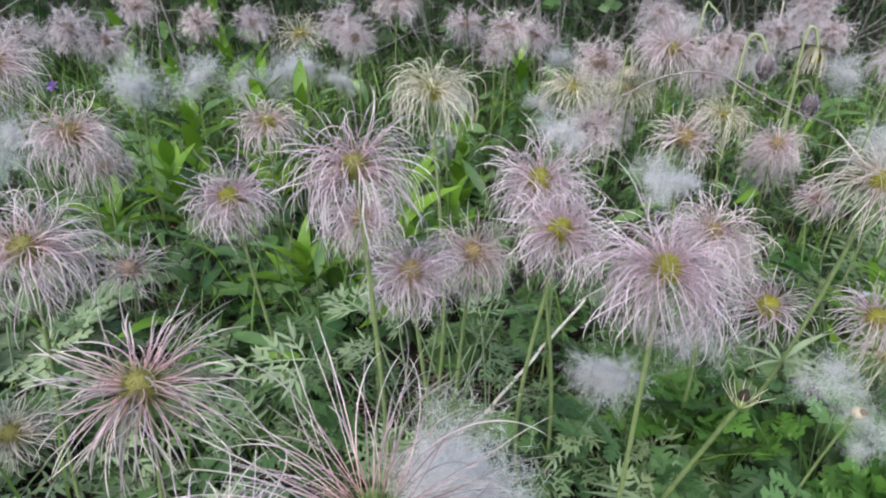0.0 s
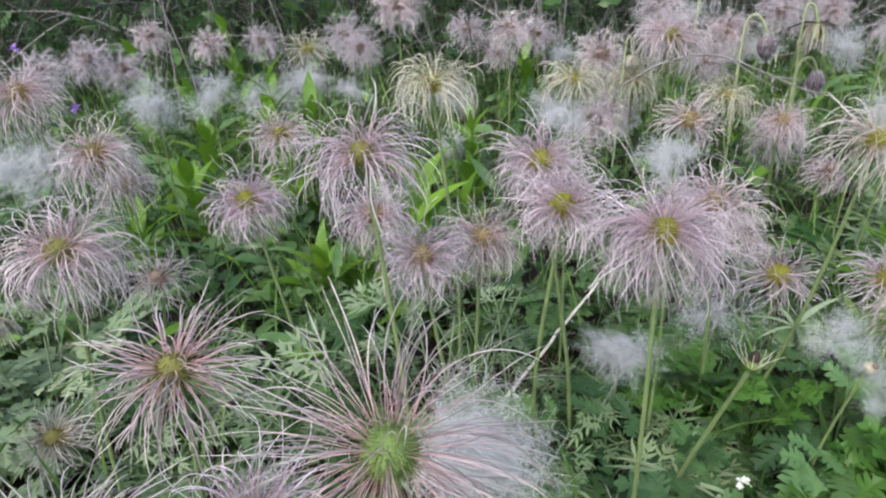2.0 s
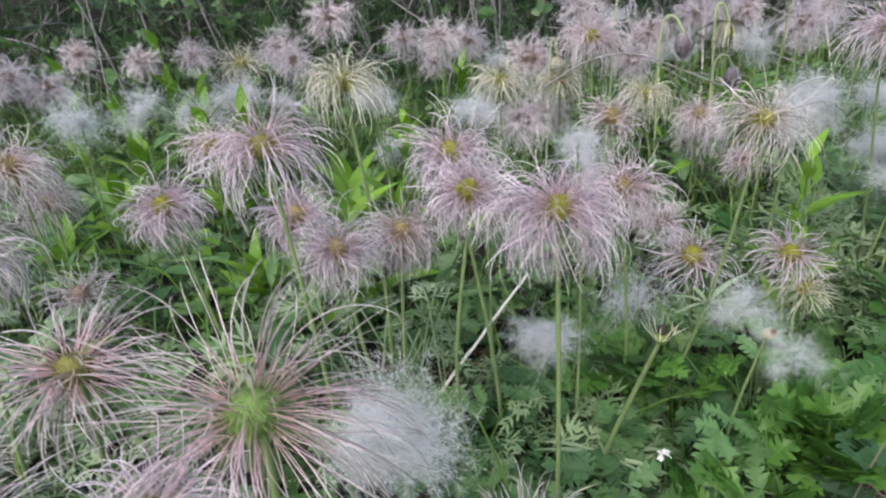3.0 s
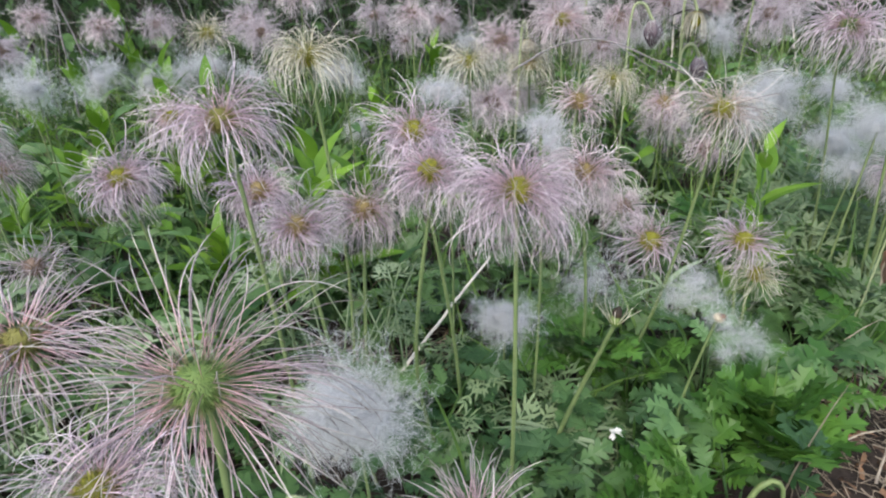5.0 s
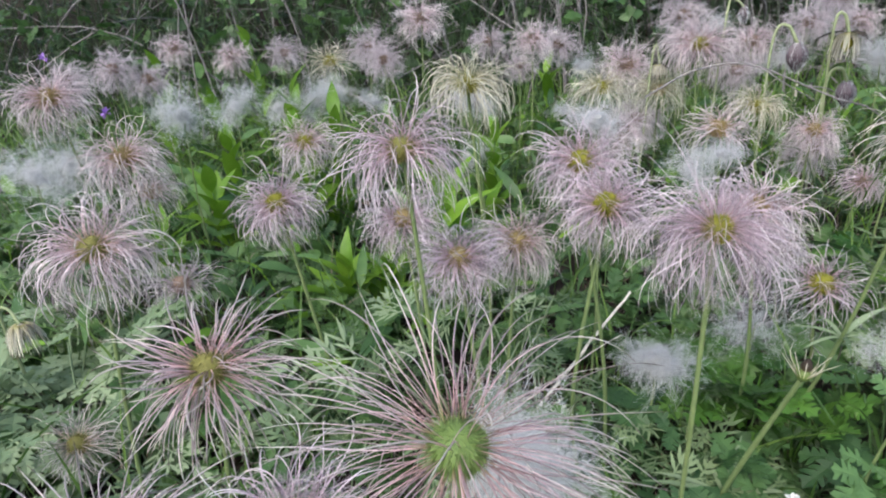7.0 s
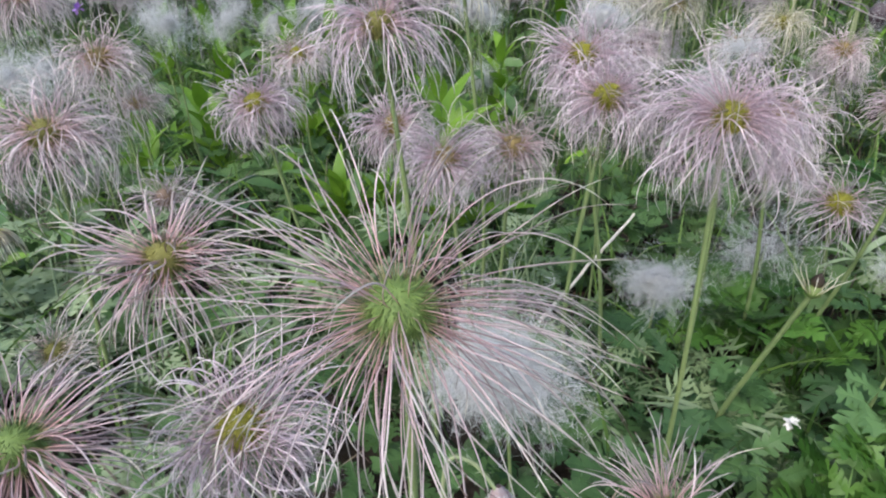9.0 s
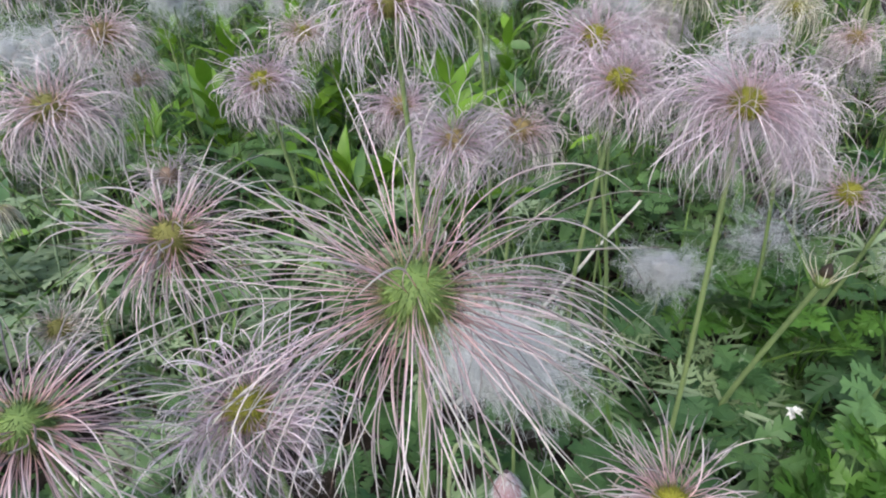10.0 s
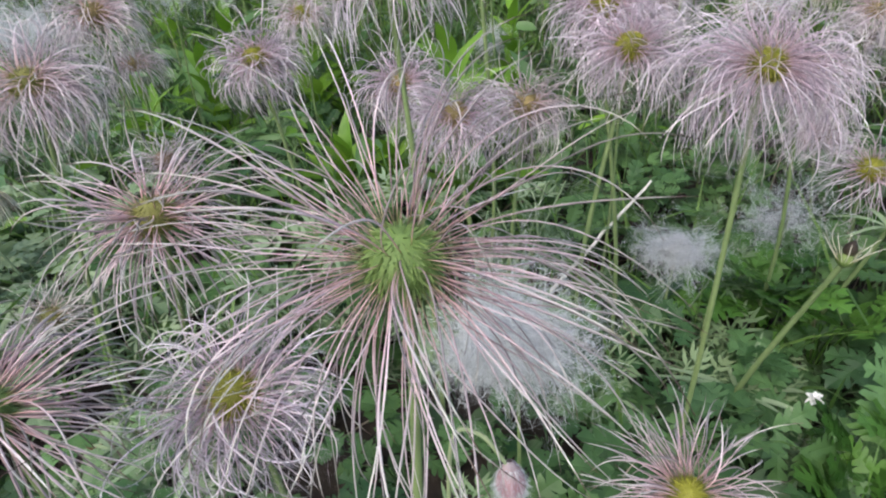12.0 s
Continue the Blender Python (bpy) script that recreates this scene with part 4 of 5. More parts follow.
nodding_bud((0.293, 0.875, 0.309), (0.303, 0.875, 0.293), "pale hooked bud above seed heads", 0.8, seed=8)
nodding_bud((-0.39, 0.465, 0.15), (-0.38, 0.46, 0.128), "withered whitish nodding flower", 1.2, True, 9, faded=True)


def withered_flower(neck, seed, size=1.0):
    """A thin hooked stem with a bunch of shrivelled brown petals hanging from a pale base."""
    neck = np.array(neck, float)
    r = np.random.RandomState(seed)
    foot = np.array([neck[0] - 0.012, neck[1] + 0.02, ground_height(neck[0] - 0.012, neck[1] + 0.02) - 0.004])
    ob = thing("withered_flower", foot, "withered brown nodding flower on a pale hook", "flower")
    n = neck - foot
    st, soft = stem_mesh([(0, 0, 0), n * (0.3, 0.5, 0.55), n + (-0.010, 0.004, 0.006), n + (-0.005, 0.001, 0.021), n + (0.0, 0, 0.014), n], 0.00095, seed, True, 26, (0.8, 1.15))
    st.materials[0] = SILK_STEM
    part("stem_hairs", soft, part("stem", st, ob, "pale silky hooked stem"))
    s = Soup()
    egg(s, n - (0, 0, 0.002), (0, 0, -1), 0.010 * size, 0.010 * size)
    part("flower_base", s.mesh("flower_base", DRY), ob, "pale tan flower base")
    for k in range(9):
        a = k * 0.7 + r.normal(0, 0.15)
        s = Soup()
        u = np.linspace(0, 1, 7)[:, None]
        way = np.array([math.cos(a), math.sin(a), 0])
        hang = n + way * size * (0.0035 + 0.0035 * np.sin(u * 2.6) * r.uniform(0.5, 1.3)) - np.array([0, 0, 1.0]) * u * r.uniform(0.024, 0.037) * size + r.normal(0, 0.0006, (7, 3))
        strips(s, hang[None], (0.0058 * size * np.array([0.5, 0.9, 1.0, 0.9, 0.75, 0.5, 0.15]))[None], rng=r)
        part("petal", s.mesh("petal", DEAD_LEAF if k % 2 else DRY), ob, "shrivelled brown petal" if k % 2 else "bleached tan petal")


withered_flower((0.431, 0.461, 0.134), 10, 1.0)


def bare_stalk(head, base, seed):
    """Spent flower stalk with a dark knob and a few bristles left."""
    head = np.array(head, float)
    foot = np.array([base[0], base[1], ground_height(*base) - 0.004])
    ob = thing("bare_stalk", foot, "bare green flower stalk with a dark bristly knob", "flower stalk")
    st, soft = stem_mesh([(0, 0, 0), (head - foot) * 0.45 + (-0.004, 0, 0), head - foot], 0.0017, seed, True)
    part("stem_hairs", soft, part("stem", st, ob, "thick pale green stem"))
    s = Soup()
    egg(s, head - foot + (0, 0, 0.001), (0.15, 0, 1), 0.009, 0.0085)
    part("knob", s.mesh("knob", CORE["green"]), ob, "green base of the spent flower")
    s = Soup()
    egg(s, head - foot + (0.0008, 0, 0.0075), (0.15, 0, 1), 0.0095, 0.0065)
    part("knob_tip", s.mesh("knob_tip", DARK_KNOB), ob, "dark brown tip")
    r = np.random.RandomState(seed)
    for k in range(15):
        ph = k * 0.42 + r.normal(0, 0.1)
        o = np.array([np.cos(ph), np.sin(ph), 0])
        p0 = head - foot + o * 0.003
        L = r.uniform(0.011, 0.02)
        path = bezier([p0, p0 + o * L * 0.35 + (0, 0, L * 0.5), p0 + o * L * r.uniform(0.3, 0.9) + (0, 0, L)], 6)
        part("bristle", tubes(Soup(), path[None], np.linspace(0.00032, 0.00012, 6)[None], 4, rng=r).mesh("bristle", PLUME["cream"]), ob)
    bract_whorl(ob, (head - foot) * 0.34, seed, 12)


bare_stalk((0.169, 0.369, 0.147), (0.128, 0.381), 5)


def stick(points, radius, material, name, label, category="twig", seed=1, side=()):
    r = np.random.RandomState(seed)
    p = np.array(points, float)
    ob = tagged(new(name), label, category)
    ob.location = p[0]
    def limb(q, rad, nm):
        path = bezier(q, 22)
        path[1:-1] += r.normal(0, rad * 0.22, (20, 3))
        return part(nm, tubes(Soup(), (path - p[0])[None], (rad * np.linspace(1.1, 0.6, 22))[None], 6, rng=r).mesh(nm, material), ob)
    limb(p, radius, "stalk")
    for q in side:
        limb(np.array(q, float), radius * 0.6, "side_shoot")
    return ob


stick([(-0.032, 0.412, 0.0), (0.01, 0.452, 0.03), (0.041, 0.481, 0.052), (0.08, 0.518, 0.078), (0.114, 0.552, 0.1)], 0.0019, PALE_TWIG, "dead_stalk", "bleached dead stalk leaning over the leaves", seed=2)
stick([(0.174, 0.794, 0.218), (0.228, 0.802, 0.243), (0.287, 0.804, 0.247), (0.345, 0.795, 0.223), (0.386, 0.79, 0.205), (0.44, 0.80, 0.182), (0.50, 0.81, 0.11), (0.53, 0.81, -0.005)], 0.0011, TWIG, "dry_twig",
      "thin arching dry brown twig", seed=3, side=([(0.30, 0.803, 0.243), (0.325, 0.78, 0.225), (0.35, 0.77, 0.21)], [(0.35, 0.794, 0.221), (0.38, 0.80, 0.214), (0.40, 0.805, 0.2)]))
stick([(0.245, 0.315, -0.005), (0.249, 0.315, 0.035), (0.260, 0.315, 0.055), (0.271, 0.313, 0.04), (0.274, 0.31, -0.002)], 0.0021, STEM, "bent_stem", "pale green stem bent over into a hook", "flower stalk", seed=9)
for k, (x, y, h, lean) in enumerate(((0.442, 0.50, 0.32, 0.01), (0.375, 0.66, 0.34, 0.004), (0.455, 0.515, 0.25, 0.008), (0.52, 0.78, 0.36, 0.02), (0.6, 0.74, 0.36, 0.03))):
    stick([(x, y, -0.004), (x + lean, y, h * 0.5), (x + lean * 2.4, y, h)], 0.0011, STEM, "flower_stem", "tall bare green flower stem", "flower stalk", seed=20 + k)
for k, (x0, y0, x1, y1) in enumerate(((0.33, 0.37, 0.43, 0.385), (0.36, 0.34, 0.42, 0.40), (0.40, 0.43, 0.47, 0.38), (0.35, 0.41, 0.41, 0.44), (-0.02, 0.47, 0.05, 0.48), (-0.25, 0.4, -0.2, 0.37), (0.42, 0.42, 0.40, 0.36))):
    stick([(x0, y0, 0.012), ((x0 + x1) / 2, (y0 + y1) / 2, 0.022), (x1, y1, 0.012)], 0.0009, OLD_STRAW, "dry_straw", "bleached straw lying on the soil", "straw", seed=40 + k)


# ---- leafy plants ----
def leafy_shoot(x, y, height, leaves, size, material, label, seed, wide=False, lean=(0, 0)):
    """An upright shoot with lance-shaped leaves."""
    r = np.random.RandomState(seed)
    foot = np.array([x, y, ground_height(x, y) - 0.004])
    ob = thing("leafy_shoot", foot, label, "plant", "leafy shoots")
    tip = np.array([lean[0], lean[1], height])
    path = bezier([(0, 0, 0), tip * 0.5 + r.normal(0, 0.004, 3), tip], 12)
    part("stem", tubes(Soup(), path[None], np.linspace(0.0018, 0.0008, 12)[None], 6, tone=0.6, rng=r).mesh("stem", GREEN_LEAF), ob)
    for k in range(leaves):
        u = 0.25 + 0.75 * k / (leaves - 1)
        at = path[int(u * 11)]
        tilt = 0.75 + 0.6 * u + r.normal(0, 0.15)
        s = Soup()
        put(s, (WIDE if wide else NARROW)[k % 4], leaf_pose(*at, k * 2.4 + r.normal(0, 0.3), tilt, size * (1.1 - 0.45 * u) * r.uniform(0.85, 1.1)), r.random())
        part("leaf", s.mesh("leaf", material), ob)


LIME = "bright lime-green leafy shoot standing among seed heads"
BACK_SHOOTS = ((-0.275, 0.90, 0.23, 16, 0.085, 0.0), (-0.41, 0.93, 0.20, 13, 0.078, 0.01), (-0.25, 0.84, 0.19, 14, 0.084, -0.01), (-0.36, 0.82, 0.13, 13, 0.084, -0.02), (-0.225, 0.88, 0.20, 14, 0.078, 0.01),
               (0.0, 0.92, 0.17, 14, 0.072, 0.0), (0.10, 1.25, 0.19, 14, 0.084, 0.0), (-0.43, 1.18, 0.285, 13, 0.075, 0.0), (-0.575, 1.12, 0.255, 13, 0.07, 0.0), (0.41, 1.04, 0.16, 14, 0.078, 0.0), (0.50, 0.99, 0.15, 14, 0.078, 0.0))
FRONT_SHOOTS = ((-0.16, 0.64, 0.09, 15, 0.072, 0.0), (-0.13, 0.655, 0.09, 14, 0.066, 0.01), (-0.06, 0.66, 0.18, 13, 0.085, 0.005), (-0.045, 0.62, 0.16, 12, 0.085, -0.01), (0.35, 0.54, 0.20, 11, 0.05, 0.003),
                (0.375, 0.56, 0.17, 9, 0.065, 0.0), (0.39, 0.6, 0.14, 12, 0.055, 0.0), (-0.42, 0.74, 0.12, 13, 0.072, 0.0), (-0.01, 0.70, 0.13, 12, 0.08, 0.0))
for k, (x, y, h, n, s, lean) in enumerate(BACK_SHOOTS + FRONT_SHOOTS):
    leafy_shoot(x, y, h, n, s, LIME_LEAF, LIME, 100 + k, wide=x < 0.38, lean=(lean, 0))


def rosette(x, y, leaves, size, height, shapes, material, name, label, seed, spread=1.0, rise=0.15):
    """A clump of stalked leaves from one root."""
    r = np.random.RandomState(seed)
    foot = np.array([x, y, ground_height(x, y) - 0.003])
    ob = thing(name, foot, label, "plant", "leaf clumps")
    for k in range(leaves):
        yaw = k * 2.4 + r.normal(0, 0.3)
        way = np.array([-np.sin(yaw), np.cos(yaw), 0])
        h = height * r.uniform(0.55, 1.15)
        top = way * h * 0.55 * spread * r.uniform(0.4, 1.2) + (0, 0, h)
        s = Soup()
        put(s, shapes[r.randint(len(shapes))], leaf_pose(*top, yaw, rise + r.normal(0, 0.3), size * r.uniform(0.8, 1.2), r.normal(0, 0.25)), r.random())
        tubes(s, bezier([(0, 0, 0), top * (0.5, 0.5, 0.6), top], 6)[None], 0.0009, 4, tone=0.5, rng=r)
        part("leaf", s.mesh("leaf", material), ob)


CELERY = "lush green clump of deeply cut leaves"
for k, (x, y, n, s, h) in enumerate(((0.262, 0.41, 10, 0.05, 0.075), (0.22, 0.392, 8, 0.035, 0.03), (0.212, 0.41, 8, 0.04, 0.035), (0.165, 0.345, 9, 0.045, 0.05),
                                     (0.25, 0.325, 8, 0.05, 0.05), (0.47, 0.50, 6, 0.045, 0.10), (0.15, 0.43, 9, 0.045, 0.06), (0.12, 0.37, 8, 0.05, 0.05), (0.06, 0.45, 8, 0.045, 0.05), (0.03, 0.36, 8, 0.05, 0.04), (0.07, 0.33, 7, 0.05, 0.035), (0.1, 0.405, 8, 0.05, 0.055), (-0.06, 0.33, 7, 0.045, 0.035), (-0.16, 0.44, 8, 0.05, 0.05), (0.42, 0.58, 8, 0.05, 0.075), (0.37, 0.57, 8, 0.05, 0.065), (0.49, 0.63, 8, 0.055, 0.09), (0.40, 0.655, 8, 0.055, 0.10), (0.34, 0.60, 8, 0.05, 0.08), (0.47, 0.55, 6, 0.045, 0.07))):
    rosette(x, y, n, s, h, CUT, LUSH_LEAF if y > 0.52 else COOL_LEAF, "leaf_clump", CELERY, 200 + k)
LUSH = "lush upright clump of broad cut bright green leaves"
for k, (x, y, n, s, h, up) in enumerate(((0.283, 0.362, 14, 0.052, 0.05, 1.3), (0.292, 0.385, 10, 0.05, 0.055, 1.2), (0.237, 0.345, 7, 0.045, 0.05, 1.15), (0.19, 0.318, 7, 0.042, 0.035, 1.0), (0.391, 0.402, 6, 0.034, 0.095, 0.5), (0.43, 0.47, 6, 0.04, 0.09, 0.5), (0.19, 0.47, 9, 0.042, 0.065, 0.5), (0.16, 0.49, 8, 0.042, 0.06, 0.5), (0.215, 0.44, 7, 0.042, 0.05, 0.6))):
    rosette(x, y, n, s, h, BROAD, LUSH_LEAF, "leaf_clump", LUSH, 240 + k, 0.55, up)
SILKY = "clump of silky grey-green feathery leaves"
for k, (x, y, n, s, h) in enumerate(((-0.36, 0.45, 12, 0.075, 0.10), (-0.40, 0.50, 12, 0.075, 0.10), (-0.36, 0.37, 10, 0.065, 0.05), (-0.42, 0.42, 10, 0.07, 0.08), (-0.20, 0.36, 8, 0.06, 0.04), (-0.25, 0.42, 8, 0.06, 0.05), (-0.20, 0.30, 9, 0.055, 0.06),
                                     (-0.03, 0.46, 9, 0.05, 0.125), (0.0, 0.50, 8, 0.05, 0.115), (0.03, 0.475, 7, 0.045, 0.105), (-0.055, 0.435, 7, 0.045, 0.105), (-0.12, 0.40, 7, 0.05, 0.06), (0.44, 0.56, 10, 0.06, 0.11), (0.34, 0.53, 8, 0.06, 0.09), (-0.30, 0.44, 8, 0.06, 0.07), (-0.17, 0.50, 8, 0.05, 0.05), (-0.10, 0.48, 7, 0.045, 0.06), (-0.44, 0.47, 10, 0.07, 0.07), (0.415, 0.455, 8, 0.045, 0.10), (0.085, 0.39, 5, 0.045, 0.05), (0.125, 0.335, 5, 0.04, 0.045), (0.155, 0.385, 6, 0.045, 0.05), (0.20, 0.40, 5, 0.045, 0.045), (0.17, 0.45, 5, 0.045, 0.06), (0.05, 0.42, 5, 0.045, 0.055), (0.48, 0.58, 8, 0.055, 0.12), (0.52, 0.62, 8, 0.055, 0.13), (0.40, 0.60, 8, 0.055, 0.10), (0.55, 0.68, 8, 0.06, 0.13), (0.445, 0.505, 9, 0.055, 0.085), (0.46, 0.535, 9, 0.055, 0.10), (0.425, 0.535, 8, 0.05, 0.08), (0.455, 0.62, 9, 0.06, 0.12), (0.115, 0.455, 7, 0.045, 0.07), (0.145, 0.425, 7, 0.045, 0.065))):
    tall = x > 0.38 and y > 0.44
    rosette(x, y, n // 2 if tall else n, s * 1.3 if tall else s, h * 0.85 if tall else h, FERNY if x < -0.32 else FEATHERY, SILVER_LEAF if (tall and k % 2) or (x < -0.1 and y < 0.53) or (-0.08 < x < 0.05 and y > 0.44) else GREY_LEAF, "feathery_clump", SILKY, 300 + k, 0.7 if tall else 1.0, 0.75 if tall else 0.15)


def tiny_flower(place, material, label, count, size, seed):
    foot = np.array([place[0], place[1], ground_height(place[0], place[1]) - 0.003])
    ob = thing("wild_flower", foot, label, "flower")
    at = np.array(place, float) - foot
    r = np.random.RandomState(seed)
    part("stem", tubes(Soup(), bezier([(0, 0, 0), at * 0.5 + (0.004, 0, 0), at], 8)[None], 0.0007, 4, tone=0.5, rng=r).mesh("stem", STEM), ob)
    for k in range(count):
        s = Soup()
        put(s, PETAL[k % 4], leaf_pose(*at, k * 6.28 / count, r.normal(0.7, 0.5), size), r.random())
        part("petal", s.mesh("petal", material), ob)


tiny_flower((-0.325, 0.564, 0.279), PETAL_VIOLET, "tiny violet wild flower on a thin stem", 6, 0.006, 1)
tiny_flower((-0.563, 0.832, 0.30), PETAL_VIOLET, "tiny violet wild flower on a thin stem", 6, 0.0075, 2)
tiny_flower((0.176, 0.363, 0.056), PETAL_WHITE, "small white flower close to the soil", 14, 0.0050, 3)
tiny_flower((0.395, 0.44, 0.045), PETAL_WHITE, "small white flower close to the soil", 5, 0.006, 4)
tiny_flower((0.37, 0.57, 0.10), PETAL_WHITE, "small white flower among leaves", 6, 0.007, 5)


# ---- ground cover ----
def spots(n, seed, x, y, h, size, tilt, keep=lambda x, y: 1.0):
    r = np.random.RandomState(seed)
    out = []
    while len(out) < n:
        px, py = r.uniform(*x), r.uniform(*y)
        if r.random() < keep(px, py):
            out.append((px, py, r.uniform(*h), r.uniform(*size), tilt))
    return out


def cleared(x, y):
    """Small gaps before low flowers."""
    for cx, cy, rad in ((-0.306, 0.39, 0.04), (0.111, 0.446, 0.026), (0.178, 0.37, 0.022)):
        for u in (0.0, 0.06, 0.12, 0.18):
            if math.hypot(x - cx * (1 - u) - 0.02 * u, y - cy * (1 - u) - 0.07 * u) < rad:
                return True
    return False


def bare(x, y):
    """Patches where the soil shows."""
    if cleared(x, y):
        return 0.0
    if (x - 0.055) > 0.78 * (y - 0.057) and y < 0.48:
        return 0.03
    if math.hypot((x + 0.02) / 1.3, y - 0.51) < 0.06 or math.hypot(x - 0.33, y - 0.56) < 0.06:
        return 0.12
    return 0.12 + 0.88 * (noise.noise((x * 7 + 3, y * 7, 1)) > -0.12)


def silky(x, y):
    """Where the feathery silvery leaves grow: in drifts, thin between the lush clumps."""
    return bare(x, y) * (0.06 if -0.14 < x < 0.3 and y < 0.56 else 0.55 if x < -0.14 and y < 0.6 else 0.3)


scatter("feathery_leaves", FEATHERY, GREY_LEAF, "silky grey-green feathery leaves covering the meadow", "foliage", spots(430, 1, (-0.95, 0.95), (0.18, 1.35), (0.02, 0.08), (0.04, 0.075), 0.1, silky))
scatter("cut_leaves", CUT, GREEN_LEAF, "fresh green deeply cut leaves covering the meadow", "foliage", spots(1400, 2, (-0.85, 0.85), (0.18, 1.15), (0.012, 0.075), (0.032, 0.064), 0.15, bare))
scatter("small_leaves", ROUND, DEEP_LEAF, "small deep green three-part leaves near the soil", "foliage", spots(1900, 3, (-0.95, 0.95), (0.15, 1.5), (0.006, 0.045), (0.016, 0.034), 0.0, lambda x, y: 0.1 if (x - 0.055) > 0.78 * (y - 0.057) and y < 0.48 else 0.9))
scatter("lance_leaves", BLADE + WIDE, GREEN_LEAF, "fresh green lance-shaped leaves between the seed heads", "foliage", spots(1200, 4, (-1.0, 1.0), (0.5, 1.5), (0.03, 0.14), (0.03, 0.06), 0.5, lambda x, y: 1.0 if x < 0.1 or y > 0.72 else 0.12))
scatter("lime_leaves", BLADE + WIDE, LIME_LEAF, "yellow-green young leaves between the seed heads", "foliage", spots(130, 5, (-0.9, 0.9), (0.5, 1.4), (0.04, 0.12), (0.03, 0.055), 0.5))


def grass(name, n, seed, x, y, length, material, label, width=0.0022):
    r = np.random.RandomState(seed)
    px, py = r.uniform(*x, n), r.uniform(*y, n)
    k = 6
    u = np.linspace(0, 1, k)[None, :, None]
    base = np.stack([px, py, [ground_height(a, b) for a, b in zip(px, py)]], -1)[:, None]
    ph = r.uniform(0, 6.28, n)
    out = np.stack([np.cos(ph), np.sin(ph), 0 * ph], -1)[:, None]
    ln = r.uniform(*length, n)[:, None, None]
    lean = r.uniform(0.15, 0.9, n)[:, None, None]
    paths = base + ln * (np.array([0, 0, 1.0]) * (u - 0.35 * lean * u**2) + out * lean * u**1.8 * 0.8)
    s = strips(Soup(), paths, (width * np.array([0.8, 1, 1, 0.85, 0.55, 0.06]))[None], rng=r)
    return tagged(new(name, s.mesh(name, material)), label, "grass", kind="stuff")


grass("grass", 1700, 7, (-1.0, 1.0), (0.35, 1.5), (0.06, 0.19), GRASS, "thin green grass blades among the seed heads")
grass("dry_grass", 420, 8, (-1.0, 1.0), (0.2, 1.55), (0.05, 0.15), DRY, "bleached dry grass blades among green leaves", 0.0016)
grass("far_grass", 2600, 9, (-1.4, 1.4), (1.1, 1.8), (0.08, 0.24), GRASS, "green grass below the thicket", 0.003)


def meadow_round(n=11000):
    """Short grass on the rest of the meadow, out of the planted patch."""
    r = np.random.RandomState(77)
    px, py = r.uniform(-4, 4, n), r.uniform(-3.5, 1.45, n)
    far = (abs(px) > 1.0) | (py < 0.1)
    px, py = px[far], py[far]
    n = len(px)
    u = np.linspace(0, 1, 4)[None, :, None]
    base = np.stack([px, py, 0 * px - 0.01], -1)[:, None]
    ph = r.uniform(0, 6.28, n)
    out = np.stack([np.cos(ph), np.sin(ph), 0 * ph], -1)[:, None]
    paths = base + r.uniform(0.03, 0.11, n)[:, None, None] * (np.array([0, 0, 1.0]) * u + out * u**2 * 0.6)
    s = strips(Soup(), paths, (0.012 * np.array([0.7, 1, 0.8, 0.1]))[None], rng=r)
    tagged(new("meadow_grass", s.mesh("meadow_grass", GRASS)), "short green meadow grass round the seed heads", "grass", kind="stuff")


meadow_round()


def litter():
    r = np.random.RandomState(11)
    s, n = Soup(), 2600
    px, py = r.uniform(-0.9, 0.9, n), r.uniform(0.15, 1.6, n)
    px[:500], py[:500] = r.uniform(0.3, 0.6, 500), r.uniform(0.28, 0.5, 500)
    px[500:760], py[500:760] = r.uniform(-0.12, 0.08, 260), r.uniform(0.43, 0.58, 260)
    z = np.array([ground_height(a, b) for a, b in zip(px, py)]) + r.uniform(0.001, 0.012, n)
    ph, ln = r.uniform(0, 6.28, n), r.uniform(0.012, 0.055, n)
    way = np.stack([np.cos(ph), np.sin(ph), r.normal(0, 0.15, n)], -1)
    u = np.linspace(-0.5, 0.5, 4)[None, :, None]
    paths = np.stack([px, py, z], -1)[:, None] + way[:, None] * ln[:, None, None] * u
    paths[:, 1:3] += r.normal(0, 0.002, (n, 2, 3))
    tubes(s, paths, np.where(np.arange(n) < 500, 0.6, 1.0)[:, None] * r.uniform(0.0003, 0.001, (n, 1)) * np.ones((1, 4)), 3, rng=r)
    return tagged(new("straw_litter", s.mesh("straw_litter", DRY)), "bleached straw and dead stems littering the soil", "litter", kind="stuff")


litter()
scatter("dead_leaves", BLADE + ROUND, DEAD_LEAF, "brown crumpled dead leaves on the soil", "litter", [(x, y, 0.006, s, 0.0) for x, y, h, s, t in spots(520, 12, (-0.9, 0.9), (0.15, 1.6), (0, 1), (0.009, 0.022), 0)]
        + [(x, y, 0.007, s, 0.0) for x, y, h, s, t in spots(220, 13, (0.33, 0.55), (0.33, 0.52), (0, 1), (0.009, 0.022), 0)], stalk=0)


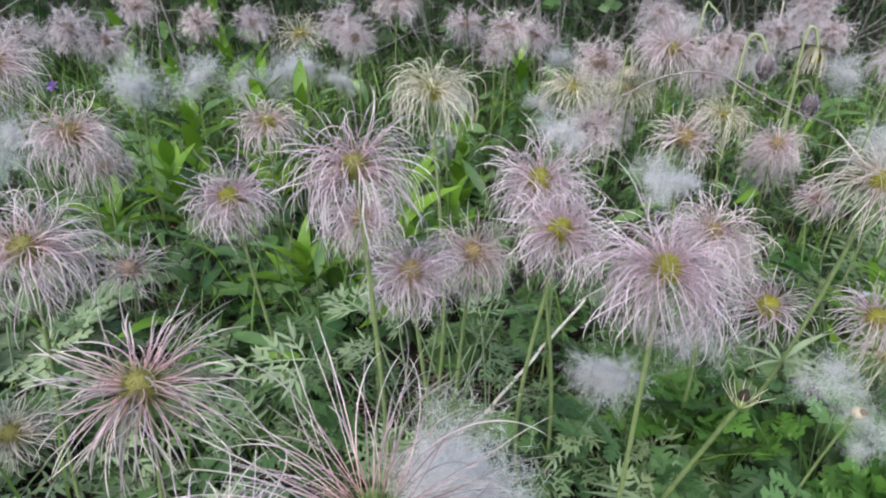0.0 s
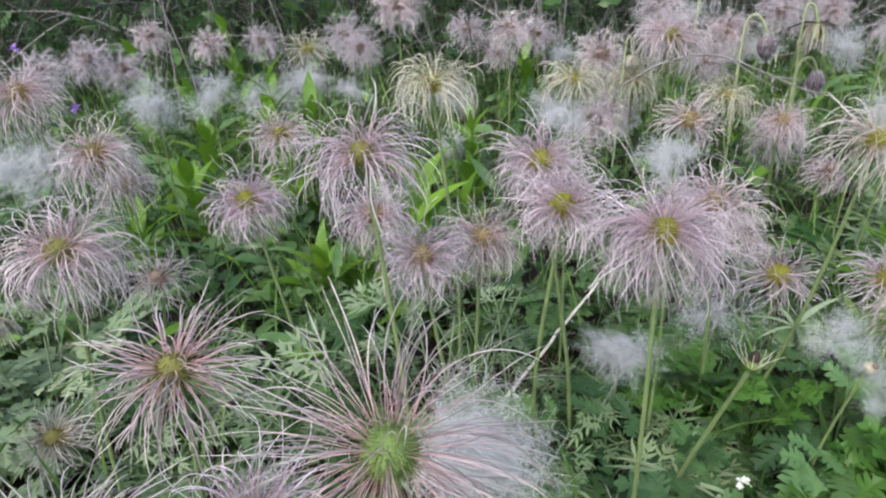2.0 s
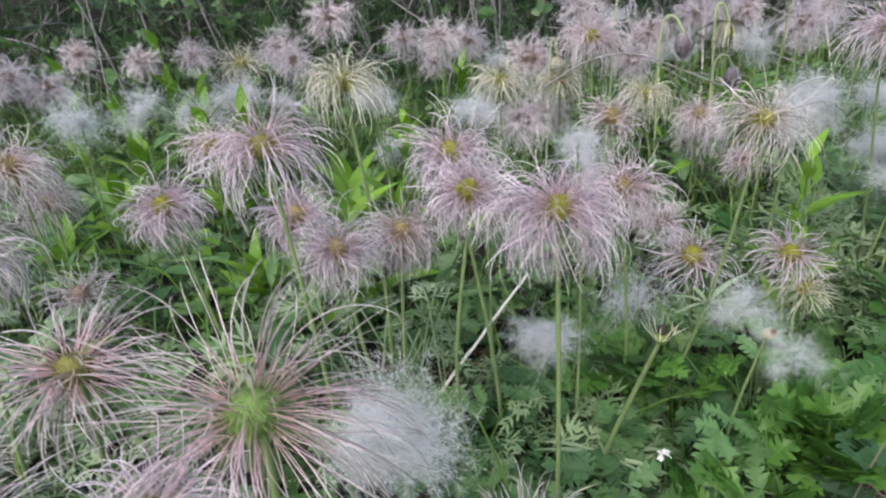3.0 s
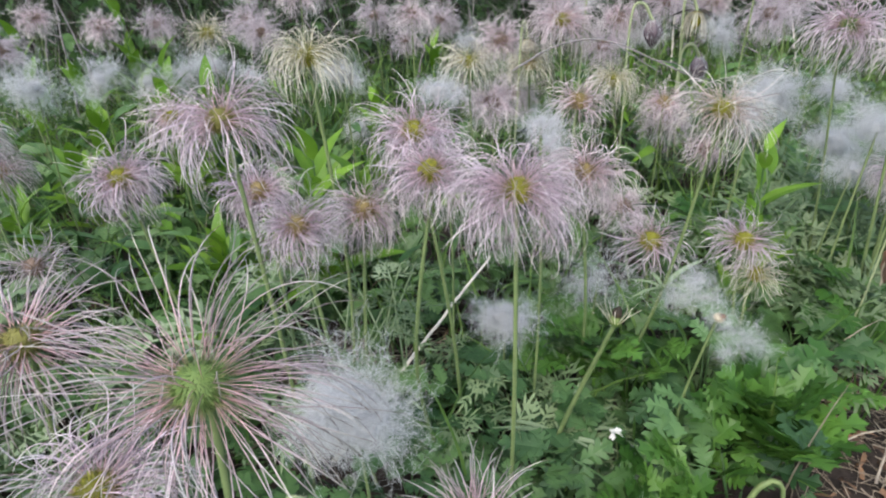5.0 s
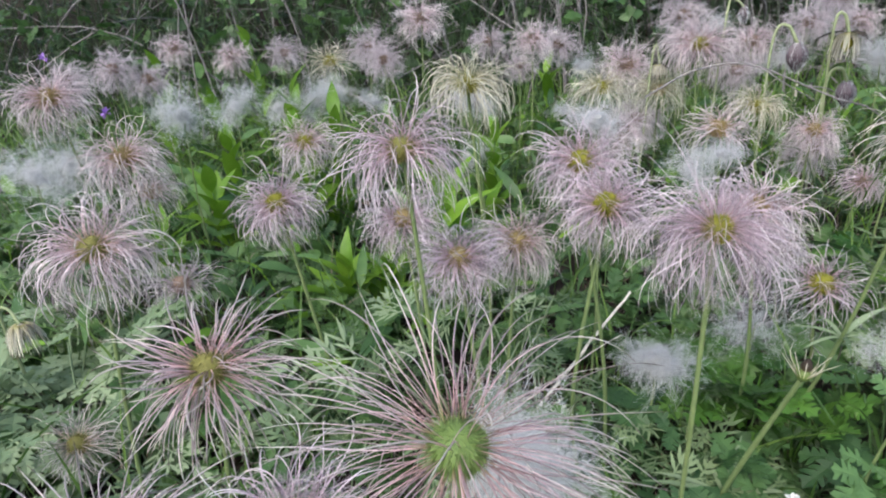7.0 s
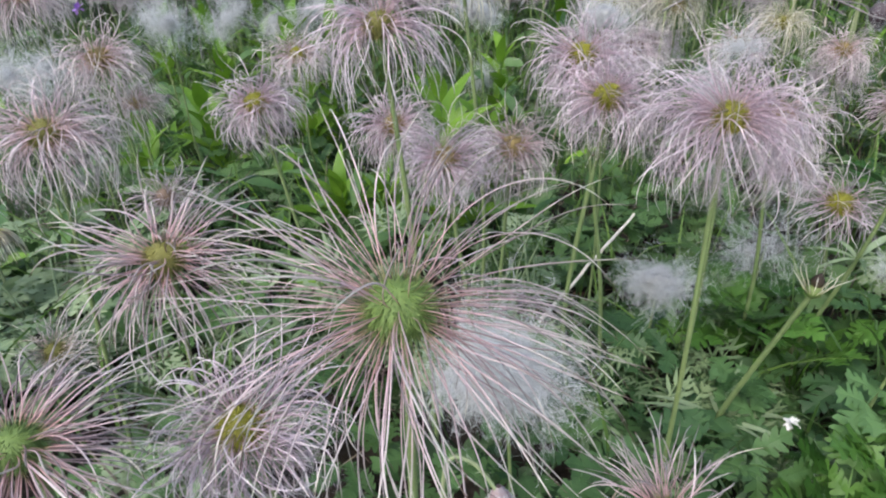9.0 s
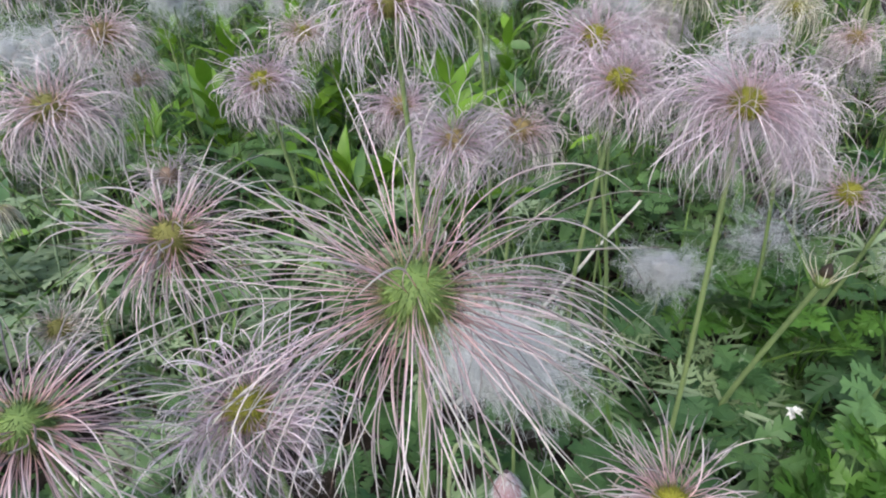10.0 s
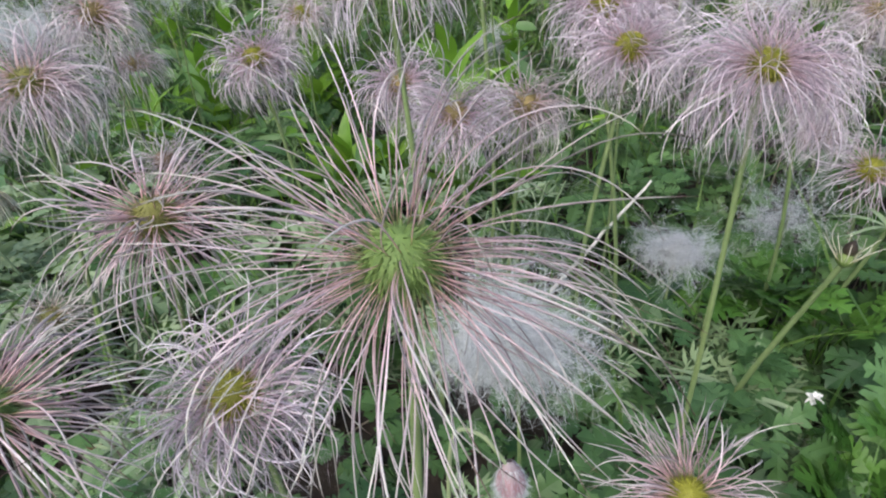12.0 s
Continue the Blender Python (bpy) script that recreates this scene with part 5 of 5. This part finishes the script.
def shrivelled_leaf(x, y, size, seed):
    """A curled dark dead leaf with a few torn lobes."""
    r = np.random.RandomState(seed)
    foot = np.array([x, y, ground_height(x, y)])
    ob = thing("dead_leaf", foot, "shrivelled purple-brown dead leaf on the soil", "dead leaf")
    for k in range(5):
        s = Soup()
        put(s, WIDE[k % 4], leaf_pose(0, 0, 0.004, k * 1.25 + r.normal(0, 0.2), 0.5 + r.normal(0, 0.3), size * r.uniform(0.7, 1.1), r.normal(0, 0.5)), r.random())
        part("lobe", s.mesh("lobe", PLUM_LEAF), ob)


shrivelled_leaf(-0.19, 0.515, 0.035, 3)


# ---- thicket behind the meadow ----
def thicket():
    r = np.random.RandomState(21)
    n, k = 620, 9
    px, py = np.where(r.random(n) < 0.4, r.uniform(-0.2, 1.0, n), r.uniform(-1.9, 1.9, n)), r.uniform(1.5, 2.3, n)
    base = np.stack([px, py, [ground_height(a, b) - 0.01 for a, b in zip(px, py)]], -1)
    way = unit(np.stack([r.normal(0, 0.55, n), r.normal(-0.15, 0.35, n), r.uniform(0.25, 1.0, n)], -1))
    turn = r.normal(0, 0.2, (n, 3))
    p, out, ln = base, [base], r.uniform(0.3, 1.3, n)[:, None]
    for i in range(k - 1):
        way = unit(way + turn + r.normal(0, 0.07, (n, 3)) + (0, 0, -0.05))
        p = p + way * ln / (k - 1)
        out.append(p)
    paths = np.stack(out, 1)
    paths = paths[paths[..., 1].min(1) > 1.3]
    n = len(paths)
    paths[..., 2] = np.maximum(paths[..., 2], 0.01)
    s = tubes(Soup(), paths, r.uniform(0.001, 0.0045, (n, 1)) * np.linspace(1, 0.45, k)[None], 4, rng=r)
    tagged(new("thicket_twigs", s.mesh("thicket_twigs", TWIG)), "tangle of dry grey bramble twigs behind the meadow", "thicket", kind="stuff")


thicket()
r = np.random.RandomState(31)
# Every second leaf sits high out of view, added to shade those below.
scatter("thicket_leaves", ROUND + BLADE, SHADE_LEAF, "ivy-like thicket leaves in a shade-darkened green, the high ones unseen", "thicket",
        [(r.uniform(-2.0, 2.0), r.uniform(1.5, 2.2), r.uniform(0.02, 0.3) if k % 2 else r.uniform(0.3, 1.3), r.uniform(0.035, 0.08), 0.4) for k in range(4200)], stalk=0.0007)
scatter("thicket_young_leaves", ROUND, GREEN_LEAF, "pale green young leaves on the thicket's edge", "thicket",
        [(r.uniform(-1.6, 0.3), r.uniform(1.38, 1.8), r.uniform(0.05, 0.35), r.uniform(0.03, 0.06), 0.5) for k in range(420)], stalk=0.0007)
for k in range(16):
    x, y = r.uniform(-0.1, 1.0) if k % 3 else r.uniform(-1.2, 0.2), r.uniform(1.32, 1.6)
    lx, h = r.normal(0, 0.12), r.uniform(0.28, 0.5)
    stick([(x, y, -0.005), (x + lx * 0.4, y + 0.01, h * 0.5), (x + lx, y, h)], 0.0022, PALE_TWIG if k % 7 == 1 and x > 0.2 else TWIG, "dry_cane", "dry greyish cane in front of the thicket", "twig", seed=60 + k)
